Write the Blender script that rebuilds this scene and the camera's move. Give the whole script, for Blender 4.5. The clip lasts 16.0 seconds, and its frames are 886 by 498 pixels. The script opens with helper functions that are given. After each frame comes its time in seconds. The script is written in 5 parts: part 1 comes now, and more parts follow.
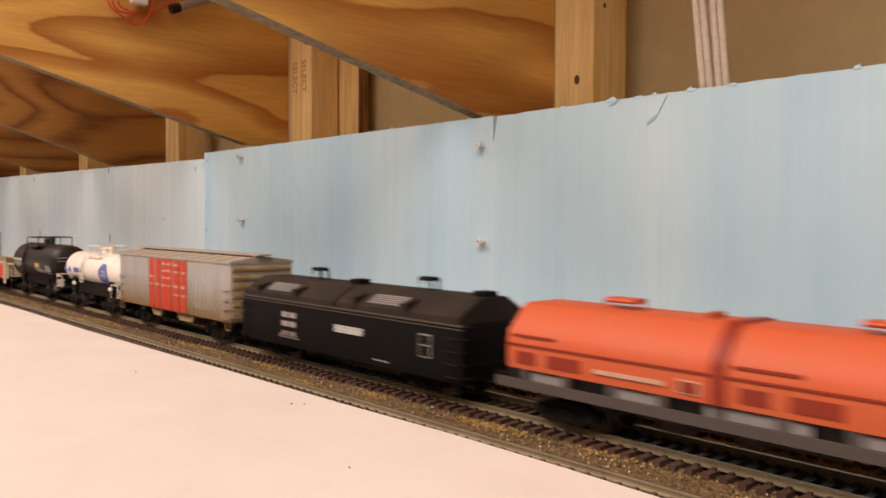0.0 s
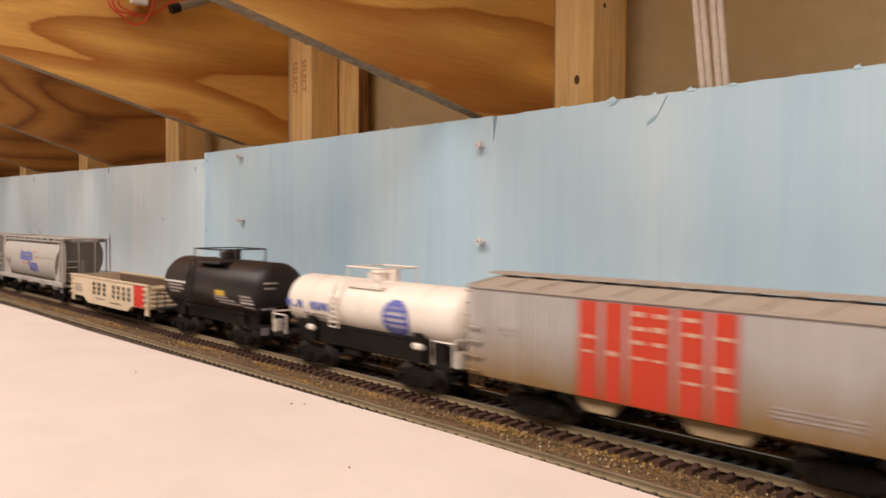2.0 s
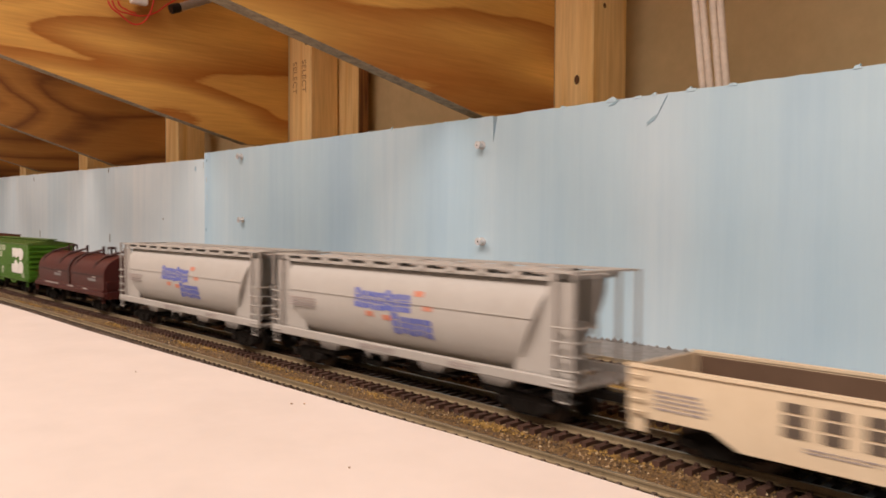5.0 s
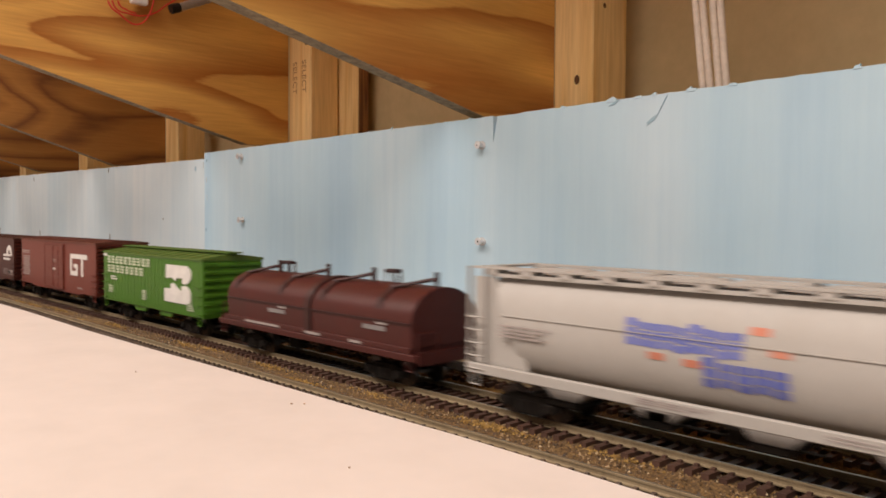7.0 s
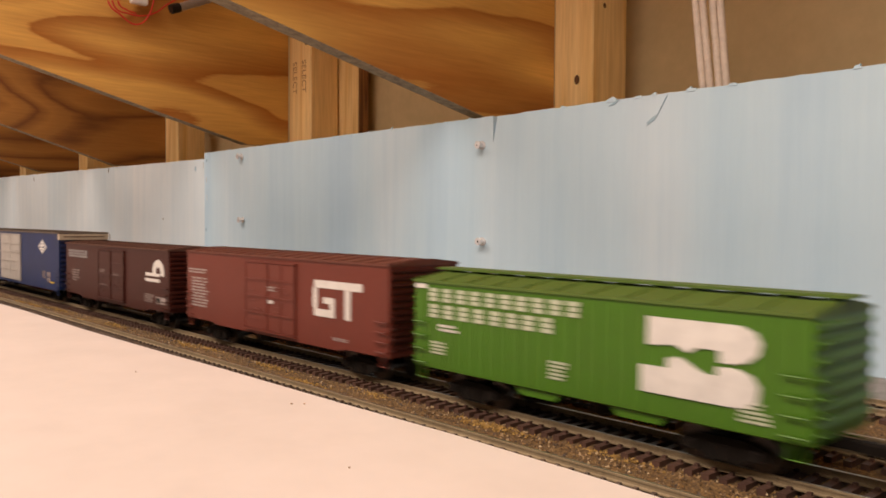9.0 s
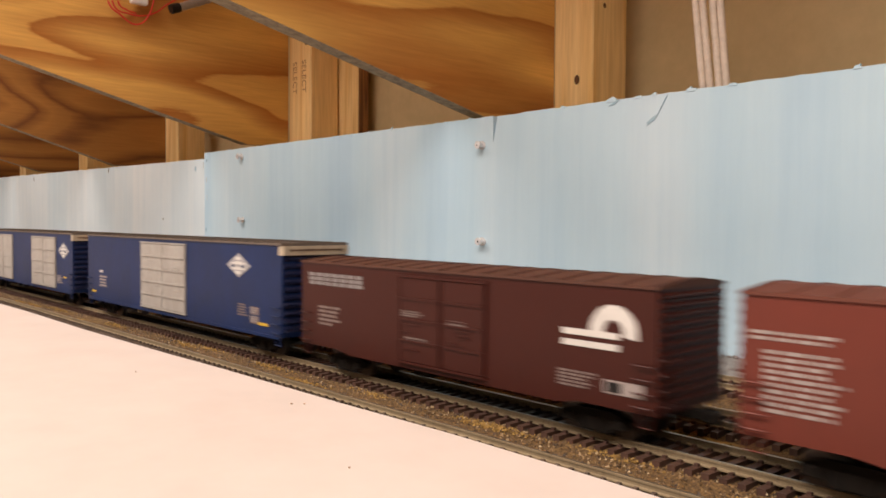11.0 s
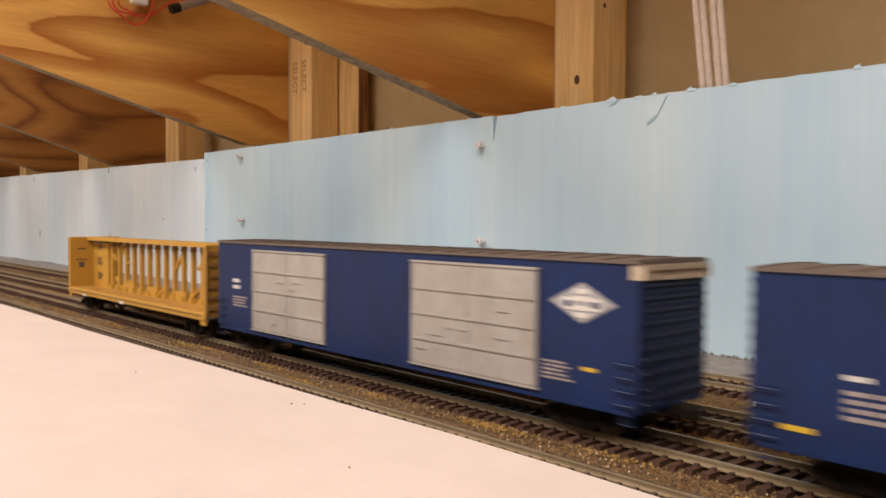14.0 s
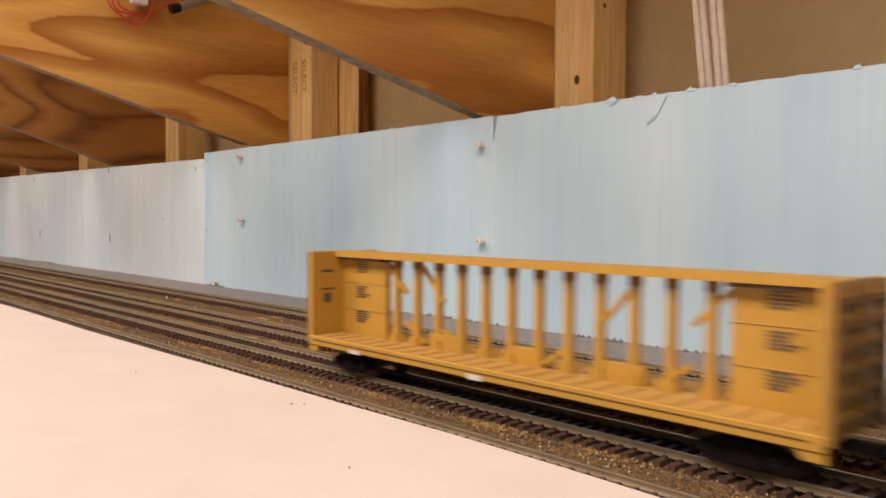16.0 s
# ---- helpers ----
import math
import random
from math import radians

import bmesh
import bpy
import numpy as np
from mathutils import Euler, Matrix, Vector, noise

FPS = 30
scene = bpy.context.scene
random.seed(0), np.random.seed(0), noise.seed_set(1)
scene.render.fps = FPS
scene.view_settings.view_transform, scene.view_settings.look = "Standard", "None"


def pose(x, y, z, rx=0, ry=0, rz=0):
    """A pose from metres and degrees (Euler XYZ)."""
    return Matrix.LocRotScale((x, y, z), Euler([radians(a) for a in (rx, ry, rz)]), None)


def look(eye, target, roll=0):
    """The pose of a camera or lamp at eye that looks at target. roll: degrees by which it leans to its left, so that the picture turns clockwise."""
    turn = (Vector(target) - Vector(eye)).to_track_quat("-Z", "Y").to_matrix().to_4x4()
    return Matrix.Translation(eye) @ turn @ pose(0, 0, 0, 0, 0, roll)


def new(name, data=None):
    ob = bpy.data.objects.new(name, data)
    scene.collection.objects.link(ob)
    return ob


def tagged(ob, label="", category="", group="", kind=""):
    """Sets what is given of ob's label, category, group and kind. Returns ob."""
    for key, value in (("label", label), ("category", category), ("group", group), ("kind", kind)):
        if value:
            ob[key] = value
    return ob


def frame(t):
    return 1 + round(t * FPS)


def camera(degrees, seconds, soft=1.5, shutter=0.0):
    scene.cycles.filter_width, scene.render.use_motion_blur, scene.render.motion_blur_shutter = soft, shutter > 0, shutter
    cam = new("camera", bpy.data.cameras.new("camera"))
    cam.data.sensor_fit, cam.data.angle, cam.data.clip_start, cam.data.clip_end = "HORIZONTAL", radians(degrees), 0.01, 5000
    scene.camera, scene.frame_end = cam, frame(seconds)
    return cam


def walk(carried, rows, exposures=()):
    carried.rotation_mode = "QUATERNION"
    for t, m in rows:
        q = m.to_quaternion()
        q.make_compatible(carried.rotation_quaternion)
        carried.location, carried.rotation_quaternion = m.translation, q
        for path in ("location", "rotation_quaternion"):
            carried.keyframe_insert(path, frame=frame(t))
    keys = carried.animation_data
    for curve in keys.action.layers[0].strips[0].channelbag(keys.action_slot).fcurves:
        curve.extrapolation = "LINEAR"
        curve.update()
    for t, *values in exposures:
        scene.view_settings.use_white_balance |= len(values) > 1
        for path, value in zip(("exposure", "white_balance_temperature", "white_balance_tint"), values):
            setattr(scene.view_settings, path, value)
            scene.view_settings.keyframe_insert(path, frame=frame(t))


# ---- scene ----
cam = camera(58.22, 16.0, soft=1.7, shutter=0.75)
EYE = (0.0, 0.0, 0.0751)


def aim(yaw, pitch, roll):
    """Pose of the still camera: yaw from +Y towards +X, pitch up, roll of the body."""
    a, b = radians(yaw), radians(pitch)
    way = Vector((math.sin(a) * math.cos(b), math.cos(a) * math.cos(b), math.sin(b)))
    return look(EYE, Vector(EYE) + way, roll)


VIEW = aim(-47.534, -2.007, 0.419)
walk(cam, [(0.0, VIEW), (16.0, VIEW)], exposures=[
    (0.0, 0.13, 6600, 11), (1.5, 0.13, 6500, 10), (3.0, 0.03, 6200, 9), (4.0, 0.10, 6700, 14), (6.5, 0.08, 6380, 9), (7.5, 0.08, 6400, 10),
    (8.5, 0.08, 6850, 12), (9.0, 0.08, 7000, 15), (11.5, 0.30, 6450, 10), (12.8, 0.30, 6550, 12), (13.5, 0.15, 6450, 10), (14.0, 0.15, 6450, 10), (16.0, 0.13, 6550, 11)])

# ---- light: one warm ceiling lamp in a plain room, faint sky colour outside ----
world = bpy.data.worlds.new("world")
scene.world = world
world.use_nodes = True
world.node_tree.nodes["Background"].inputs["Color"].default_value = (1.0, 0.9, 0.8, 1)
world.node_tree.nodes["Background"].inputs["Strength"].default_value = 0.05


def ceiling_lamp_light(x, y, z, sx, sy, watts):
    d = bpy.data.lights.new("ceiling_light", "AREA")
    d.shape, d.size, d.size_y, d.energy, d.color = "RECTANGLE", sx, sy, watts, (1.0, 0.857, 0.775)
    new("ceiling_light", d).matrix_basis = pose(x, y, z)


ceiling_lamp_light(-0.55, -0.98, 1.48, 3.8, 0.80, 95)


# ---- materials ----
def material(name):
    m = bpy.data.materials.new(name)
    m.use_nodes = True
    nt = m.node_tree
    return m, nt, nt.nodes["Principled BSDF"]


def node(nt, kind, **values):
    n = nt.nodes.new(kind)
    for k, v in values.items():
        n.inputs[k.replace("_", " ")].default_value = v
    return n


def coords(nt, scale=(1, 1, 1)):
    tc = nt.nodes.new("ShaderNodeTexCoord")
    mp = node(nt, "ShaderNodeMapping", Scale=scale)
    nt.links.new(tc.outputs["Object"], mp.inputs["Vector"])
    return mp.outputs["Vector"]


def ramp(nt, source, stops):
    r = nt.nodes.new("ShaderNodeValToRGB")
    e = r.color_ramp.elements
    while len(e) < len(stops):
        e.new(0.5)
    for i, (p, c) in enumerate(stops):
        e[i].position, e[i].color = p, (*c, 1)
    nt.links.new(source, r.inputs["Fac"])
    return r.outputs["Color"]


def mixed(nt, fac, a, b, mode="MIX"):
    n = nt.nodes.new("ShaderNodeMix")
    n.data_type, n.blend_type = "RGBA", mode
    for sock, v in ((n.inputs["Factor"], fac), (n.inputs["A"], a), (n.inputs["B"], b)):
        if isinstance(v, (int, float)):
            sock.default_value = v
        elif isinstance(v, tuple):
            sock.default_value = (*v, 1)
        else:
            nt.links.new(v, sock)
    return n.outputs["Result"]


def noise_of(nt, scale, stretch=(1, 1, 1), detail=4.0, rough=0.55):
    n = node(nt, "ShaderNodeTexNoise", Scale=scale, Detail=detail, Roughness=rough)
    nt.links.new(coords(nt, stretch), n.inputs["Vector"])
    return n.outputs["Fac"]


def bump(nt, bsdf, source, strength, distance):
    b = node(nt, "ShaderNodeBump", Strength=strength, Distance=distance)
    nt.links.new(source, b.inputs["Height"])
    nt.links.new(b.outputs["Normal"], bsdf.inputs["Normal"])


def paint(name, colour, grime=(0.16, 0.11, 0.07), dirt=0.3, rough=0.55, metal=0.0, streak=(1, 1, 0.25)):
    """Model paint with faded patches and vertical grime streaks."""
    m, nt, bsdf = material(name)
    fine = ramp(nt, noise_of(nt, 900, streak, 5), [(0.42, (0, 0, 0)), (0.75, (1, 1, 1))])
    broad = ramp(nt, noise_of(nt, 70, (1, 1, 0.5), 3), [(0.35, (0, 0, 0)), (0.75, (1, 1, 1))])
    both = mixed(nt, 0.5, fine, broad)
    dim = node(nt, "ShaderNodeMath")
    dim.operation = "MULTIPLY"
    dim.inputs[1].default_value = dirt
    nt.links.new(both, dim.inputs[0])
    col = mixed(nt, dim.outputs[0], colour, grime)
    nt.links.new(col, bsdf.inputs["Base Color"])
    bsdf.inputs["Roughness"].default_value = rough
    bsdf.inputs["Metallic"].default_value = metal
    bsdf.inputs["Specular IOR Level"].default_value = 0.28
    bump(nt, bsdf, fine, 0.08, 0.0004)
    return m


def wood(name, light, dark, axis, scale, bands, rough=0.6, stretch_by=0.22, steep=0.10, jag=0.0):
    """Flat-sawn wood: contour figure of a stretched noise, different on every piece, with ragged fibres and fine pores."""
    m, nt, bsdf = material(name)
    stretch = [1.0, 1.0, 1.0]
    stretch[axis] = stretch_by
    info = nt.nodes.new("ShaderNodeObjectInfo")
    big = node(nt, "ShaderNodeTexNoise", Scale=scale, Detail=1.6, Roughness=0.45, Distortion=0.35)
    big.noise_dimensions = "4D"
    far = node(nt, "ShaderNodeMath")
    far.operation = "MULTIPLY"
    far.inputs[1].default_value = 37.0
    nt.links.new(info.outputs["Random"], far.inputs[0])
    nt.links.new(far.outputs[0], big.inputs["W"])
    nt.links.new(coords(nt, tuple(stretch)), big.inputs["Vector"])
    pores = list(stretch)
    pores[axis] = 0.05
    fibre = [1.0, 1.0, 1.0]
    fibre[axis] = 0.12
    mul = node(nt, "ShaderNodeMath")
    mul.operation = "MULTIPLY"
    mul.inputs[1].default_value = bands
    nt.links.new(big.outputs["Fac"], mul.inputs[0])
    ragged = node(nt, "ShaderNodeMath")
    ragged.operation = "MULTIPLY_ADD"
    ragged.inputs[1].default_value = jag
    nt.links.new(noise_of(nt, 150, tuple(fibre), 4, 0.65), ragged.inputs[0])
    nt.links.new(mul.outputs[0], ragged.inputs[2])
    fr = node(nt, "ShaderNodeMath")
    fr.operation = "FRACT"
    nt.links.new(ragged.outputs[0], fr.inputs[0])
    mid = tuple(0.78 * a + 0.22 * b for a, b in zip(light, dark))
    figure = ramp(nt, fr.outputs[0], [(0.0, light), (0.36, mid), (0.36 + steep, dark), (0.66, tuple(0.62 * d + 0.38 * l for d, l in zip(dark, light))), (0.97, light)])
    cloud = ramp(nt, noise_of(nt, 14, tuple(stretch), 3), [(0.3, (0.86, 0.84, 0.80)), (0.7, (1.08, 1.07, 1.06))])
    fine = noise_of(nt, 420, tuple(pores), 3)
    shade = ramp(nt, fine, [(0.3, (0.88, 0.85, 0.82)), (0.7, (1.05, 1.04, 1.03))])
    nt.links.new(mixed(nt, 1.0, mixed(nt, 1.0, figure, cloud, "MULTIPLY"), shade, "MULTIPLY"), bsdf.inputs["Base Color"])
    bsdf.inputs["Roughness"].default_value = rough
    bump(nt, bsdf, fine, 0.15, 0.0006)
    return m


def backdrop_paint(name, deep, mid, pale):
    """Blue brush-painted foam with pale vertical streaks."""
    m, nt, bsdf = material(name)
    wide = ramp(nt, noise_of(nt, 9, (1, 0, 0.10), 3, 0.6), [(0.34, deep), (0.50, mid), (0.66, pale)])
    thin = ramp(nt, noise_of(nt, 75, (1, 0, 0.06), 4, 0.65), [(0.3, (0.93, 0.955, 0.97)), (0.7, (1.05, 1.03, 1.02))])
    soft = ramp(nt, noise_of(nt, 30, (1, 0, 1), 3), [(0.3, (0.975, 0.98, 0.985)), (0.7, (1.02, 1.015, 1.01))])
    col = mixed(nt, 1.0, mixed(nt, 1.0, wide, thin, "MULTIPLY"), soft, "MULTIPLY")
    nt.links.new(col, bsdf.inputs["Base Color"])
    bsdf.inputs["Roughness"].default_value = 0.75
    bump(nt, bsdf, noise_of(nt, 500, (1, 1, 0.2), 3), 0.15, 0.0006)
    return m


def speckled(name, stops, scale, rough=0.9, relief=0.6, patches=None):
    """Granular ground; patches: (colour, scale, threshold) of a second cover."""
    m, nt, bsdf = material(name)
    n = noise_of(nt, scale, (1, 1, 1), 3, 0.7)
    col = ramp(nt, n, stops)
    if patches:
        mask = ramp(nt, noise_of(nt, patches[1], (0.45, 1, 1), 4, 0.6), [(patches[2], (0, 0, 0)), (patches[2] + 0.06, (1, 1, 1))])
        col = mixed(nt, mask, col, mixed(nt, n, patches[0], tuple(0.45 * c for c in patches[0])))
    nt.links.new(col, bsdf.inputs["Base Color"])
    bsdf.inputs["Roughness"].default_value = rough
    bump(nt, bsdf, n, relief, 0.0008)
    return m


def island_mix(name, stops, rough):
    m, nt, bsdf = material(name)
    g = nt.nodes.new("ShaderNodeNewGeometry")
    nt.links.new(ramp(nt, g.outputs["Random Per Island"], stops), bsdf.inputs["Base Color"])
    bsdf.inputs["Roughness"].default_value = rough
    return m


def object_mix(name, a, b, rough):
    m, nt, bsdf = material(name)
    g = nt.nodes.new("ShaderNodeObjectInfo")
    n = noise_of(nt, 800, (0.3, 1, 1), 3)
    base = ramp(nt, g.outputs["Random"], [(0.0, a), (1.0, b)])
    nt.links.new(mixed(nt, 1.0, base, ramp(nt, n, [(0.3, (0.7, 0.7, 0.7)), (0.7, (1.2, 1.15, 1.1))]), "MULTIPLY"), bsdf.inputs["Base Color"])
    bsdf.inputs["Roughness"].default_value = rough
    return m


def plain(name, colour, rough=0.5, metal=0.0, through_light=0.0):
    m, nt, bsdf = material(name)
    n = ramp(nt, noise_of(nt, 240, (1, 1, 1), 4), [(0.3, tuple(0.88 * c for c in colour)), (0.7, tuple(min(1, 1.06 * c) for c in colour))])
    nt.links.new(n, bsdf.inputs["Base Color"])
    bsdf.inputs["Roughness"].default_value = rough
    bsdf.inputs["Metallic"].default_value = metal
    bsdf.inputs["Transmission Weight"].default_value = through_light
    return m


BLUE_FOAM = backdrop_paint("painted_blue_foam", (0.415, 0.600, 0.735), (0.480, 0.660, 0.765), (0.555, 0.705, 0.790))
GREY_FOAM = backdrop_paint("painted_grey_blue_foam", (0.535, 0.655, 0.715), (0.590, 0.685, 0.728), (0.630, 0.705, 0.735))
RAW_FOAM = plain("bare_blue_foam", (0.34, 0.50, 0.60), 0.8)
PALE_FOAM = plain("pale_scraped_foam", (0.66, 0.73, 0.76), 0.8)
PLYWOOD = wood("plywood_face", (0.73, 0.425, 0.108), (0.385, 0.142, 0.021), 1, 10.0, 5.0, stretch_by=0.26, steep=0.05, jag=0.16)
# Tighter bands of their own; the halved tone also holds the far brackets' shade.
PLYWOOD_BANDED_SHADED = wood("banded_shaded_plywood_face", (0.40, 0.185, 0.040), (0.175, 0.062, 0.011), 1, 9.0, 10.0, stretch_by=0.24, steep=0.2, jag=0.22)
PLY_EDGE = speckled("plywood_edge", [(0.3, (0.17, 0.12, 0.07)), (0.7, (0.36, 0.285, 0.18))], 160, 0.8, 0.4)
PINE = wood("pine_stud", (0.94, 0.70, 0.34), (0.82, 0.53, 0.20), 2, 28.0, 5.0, stretch_by=0.08, steep=0.25)
STUD_SIDE_SHADE = wood("shaded_stud_side", (0.34, 0.16, 0.05), (0.16, 0.06, 0.02), 2, 160.0, 4.0, stretch_by=0.02, steep=0.25)
KNOT = plain("knot", (0.13, 0.055, 0.02), 0.6)
STAMP = plain("stamp_ink", (0.45, 0.24, 0.11), 0.7)
WALL_TAN = speckled("tan_wall", [(0.3, (0.55, 0.43, 0.235)), (0.7, (0.63, 0.49, 0.27))], 40, 0.85, 0.1)
ROOM = plain("room_paint", (0.42, 0.38, 0.33), 0.8)
WHITE_BOARD = speckled("white_board", [(0.3, (0.635, 0.567, 0.515)), (0.7, (0.685, 0.612, 0.559))], 30, 0.6, 0.05)
GREY_GROUND = speckled("grey_painted_plywood", [(0.3, (0.17, 0.165, 0.155)), (0.7, (0.27, 0.26, 0.245))], 120, 0.9, 0.3)
BALLAST = speckled("brown_ballast", [(0.30, (0.026, 0.014, 0.005)), (0.5, (0.108, 0.060, 0.019)), (0.72, (0.215, 0.130, 0.045))], 900, 0.95, 0.9,
                   patches=((0.48, 0.30, 0.07), 55, 0.60))
GRAINS = island_mix("ballast_grains", [(0.0, (0.030, 0.016, 0.007)), (0.5, (0.125, 0.068, 0.021)), (0.88, (0.21, 0.118, 0.034)), (1.0, (0.50, 0.38, 0.22))], 0.6)
CRUMB = plain("tan_crumb", (0.42, 0.30, 0.21), 0.8)
TURF = island_mix("yellow_turf", [(0.0, (0.17, 0.095, 0.020)), (1.0, (0.40, 0.245, 0.065))], 0.9)
DUSTY_TIE = object_mix("dusty_grey_tie", (0.085, 0.060, 0.043), (0.125, 0.092, 0.067), 0.8)
TIE = object_mix("brown_tie_plastic", (0.050, 0.024, 0.016), (0.080, 0.040, 0.026), 0.6)
RAIL = paint("nickel_rail", (0.275, 0.215, 0.130), (0.12, 0.080, 0.042), 0.6, 0.55, 0.1)
RAILHEAD = plain("polished_railhead", (0.46, 0.41, 0.31), 0.42, 1.0)
CLEAR = plain("clear_plastic", (0.97, 0.97, 0.97), 0.07, 0.0, 0.35)
STEEL = plain("steel_pin", (0.6, 0.6, 0.6), 0.25, 1.0)
RED_WIRE = plain("red_wire", (0.62, 0.035, 0.02), 0.4)
WHITE_PLASTIC = plain("white_plastic", (0.75, 0.73, 0.70), 0.4)
GREY_SLEEVE = plain("grey_sleeve", (0.28, 0.24, 0.20), 0.5)
CABLE = plain("beige_cable", (0.72, 0.62, 0.52), 0.5)
BLACK = paint("black_plastic", (0.008, 0.007, 0.007), (0.03, 0.02, 0.016), 0.4, 0.5)
TRUCK = paint("truck_black", (0.008, 0.007, 0.006), (0.035, 0.024, 0.017), 0.5, 0.7)
TRUCK.node_tree.nodes["Principled BSDF"].inputs["Specular IOR Level"].default_value = 0.10
WHEEL = plain("wheel_metal", (0.12, 0.10, 0.09), 0.35, 0.8)
WHITE_INK = plain("white_lettering", (0.60, 0.58, 0.54), 0.5)
DIM_INK = plain("faded_lettering", (0.31, 0.265, 0.245), 0.6)


# ---- mesh helpers ----
def box(bm, x0, x1, y0, y1, z0, z1, bevel=0.0):
    vs = [bm.verts.new((x, y, z)) for x in (x0, x1) for y in (y0, y1) for z in (z0, z1)]
    fs = [bm.faces.new([vs[i] for i in q]) for q in ((0, 1, 3, 2), (4, 6, 7, 5), (0, 4, 5, 1), (2, 3, 7, 6), (0, 2, 6, 4), (1, 5, 7, 3))]
    if bevel:
        es = list({e for f in fs for e in f.edges})
        bmesh.ops.bevel(bm, geom=es, offset=bevel, segments=1, affect="EDGES", profile=0.7)
    return fs


def sweep(bm, profile, axis, a, b):
    """Extrude a closed profile: along x it holds (y, z), along y (x, z), along z (x, y)."""
    def at(p, s):
        return {"x": (s, p[0], p[1]), "y": (p[0], s, p[1]), "z": (p[0], p[1], s)}[axis]
    lo = [bm.verts.new(at(p, a)) for p in profile]
    hi = [bm.verts.new(at(p, b)) for p in profile]
    n = len(profile)
    bm.faces.new(lo)
    bm.faces.new(hi[::-1])
    for i in range(n):
        bm.faces.new((lo[i], hi[i], hi[(i + 1) % n], lo[(i + 1) % n]))


def tube(bm, points, r, seg=8):
    """A round bar along a line of points."""
    pts = [Vector(p) for p in points]
    rings = []
    for i, p in enumerate(pts):
        way = (pts[min(i + 1, len(pts) - 1)] - pts[max(i - 1, 0)]).normalized()
        side = way.orthogonal().normalized() if abs(way.z) > 0.95 else way.cross(Vector((0, 0, 1))).normalized()
        up = way.cross(side)
        rings.append([bm.verts.new(p + r * (math.cos(2 * math.pi * k / seg) * side + math.sin(2 * math.pi * k / seg) * up)) for k in range(seg)])
    for u, w in zip(rings, rings[1:]):
        for k in range(seg):
            bm.faces.new((u[k], u[(k + 1) % seg], w[(k + 1) % seg], w[k]))
    bm.faces.new(rings[0][::-1])
    bm.faces.new(rings[-1])


def lathe(bm, stations, seg=28, cy=0.0, cz=0.0):
    """A round body along x: stations are (x, radius)."""
    rings = []
    for x, r in stations:
        rings.append([bm.verts.new((x, cy + r * math.sin(2 * math.pi * k / seg), cz + r * math.cos(2 * math.pi * k / seg))) for k in range(seg)])
    for u, w in zip(rings, rings[1:]):
        for k in range(seg):
            bm.faces.new((u[k], u[(k + 1) % seg], w[(k + 1) % seg], w[k]))
    bm.faces.new(rings[0][::-1])
    bm.faces.new(rings[-1])


def mesh_of(name, bm, mat, smooth=False):
    bmesh.ops.recalc_face_normals(bm, faces=bm.faces[:])
    me = bpy.data.meshes.new(name)
    bm.to_mesh(me)
    bm.free()
    me.materials.append(mat)
    if smooth:
        for p in me.polygons:
            p.use_smooth = True
        me.set_sharp_from_angle(angle=radians(38))
    return me


def part(name, bm, mat, parent, label="", smooth=False):
    ob = new(name, mesh_of(name, bm, mat, smooth))
    ob.parent = parent
    return tagged(ob, label)


def solid(name, bm, mat, label="", category="", group="", kind="", smooth=False):
    return tagged(new(name, mesh_of(name, bm, mat, smooth)), label, category, group, kind)


def boxes(*dims, bevel=0.0):
    bm = bmesh.new()
    for d in dims:
        box(bm, *d, bevel=bevel)
    return bm


def each(name, mat, parent, dims, label=""):
    """One part for every box."""
    return [part(name, boxes(d), mat, parent, label) for d in dims]


def thing(name, label, category, group=""):
    return tagged(new(name), label, category, group)


def from_lists(name, verts, faces, mat):
    me = bpy.data.meshes.new(name)
    me.from_pydata(verts, [], faces)
    me.materials.append(mat)
    return new(name, me)


# ---- the layout shelf and the room ----
X0, X1 = -3.3, 3.0                # ends of the shelf
RAIL_TOP = 0.009
LINE = 0.21285                     # centre line of the running track


def board_y(x):
    return 0.4206 + 0.00392 * x


def build_room():
    solid("ground", boxes((X0, X1, -1.0, 0.60, -0.02, 0.0)), GREY_GROUND, "grey painted plywood deck of the model railway shelf", "ground", kind="structure")
    solid("wall_north", boxes((X0 - 0.3, X1 + 0.3, 0.60, 0.70, -1.0, 2.0)), WALL_TAN, "tan wall board behind the open studs", "wall", kind="structure")
    solid("wall_south", boxes((X0 - 0.3, X1 + 0.3, -3.1, -3.0, -1.0, 2.0)), ROOM, "plain cream room wall", "wall", kind="structure")
    solid("wall_west", boxes((X0 - 0.4, X0 - 0.3, -3.1, 0.70, -1.0, 2.0)), ROOM, "plain cream room wall", "wall", kind="structure")
    solid("wall_east", boxes((X1 + 0.3, X1 + 0.4, -3.1, 0.70, -1.0, 2.0)), ROOM, "plain cream room wall", "wall", kind="structure")
    solid("floor", boxes((X0 - 0.4, X1 + 0.4, -3.1, 0.70, -1.05, -1.0)), ROOM, "plain room floor", "floor", kind="structure")
    solid("ceiling", boxes((X0 - 0.4, X1 + 0.4, -3.1, 0.70, 1.6, 1.65)), ROOM, "plain cream ceiling", "ceiling", kind="structure")


def upper_deck():
    """Assumed deck carried by the brackets, above the view, placed to shade them."""
    solid("upper_deck", boxes((X0, X1, 0.05, 0.60, 0.62, 0.64)), PLYWOOD, "unseen plywood deck assumed on the brackets, placed to shade them", "deck", kind="structure")


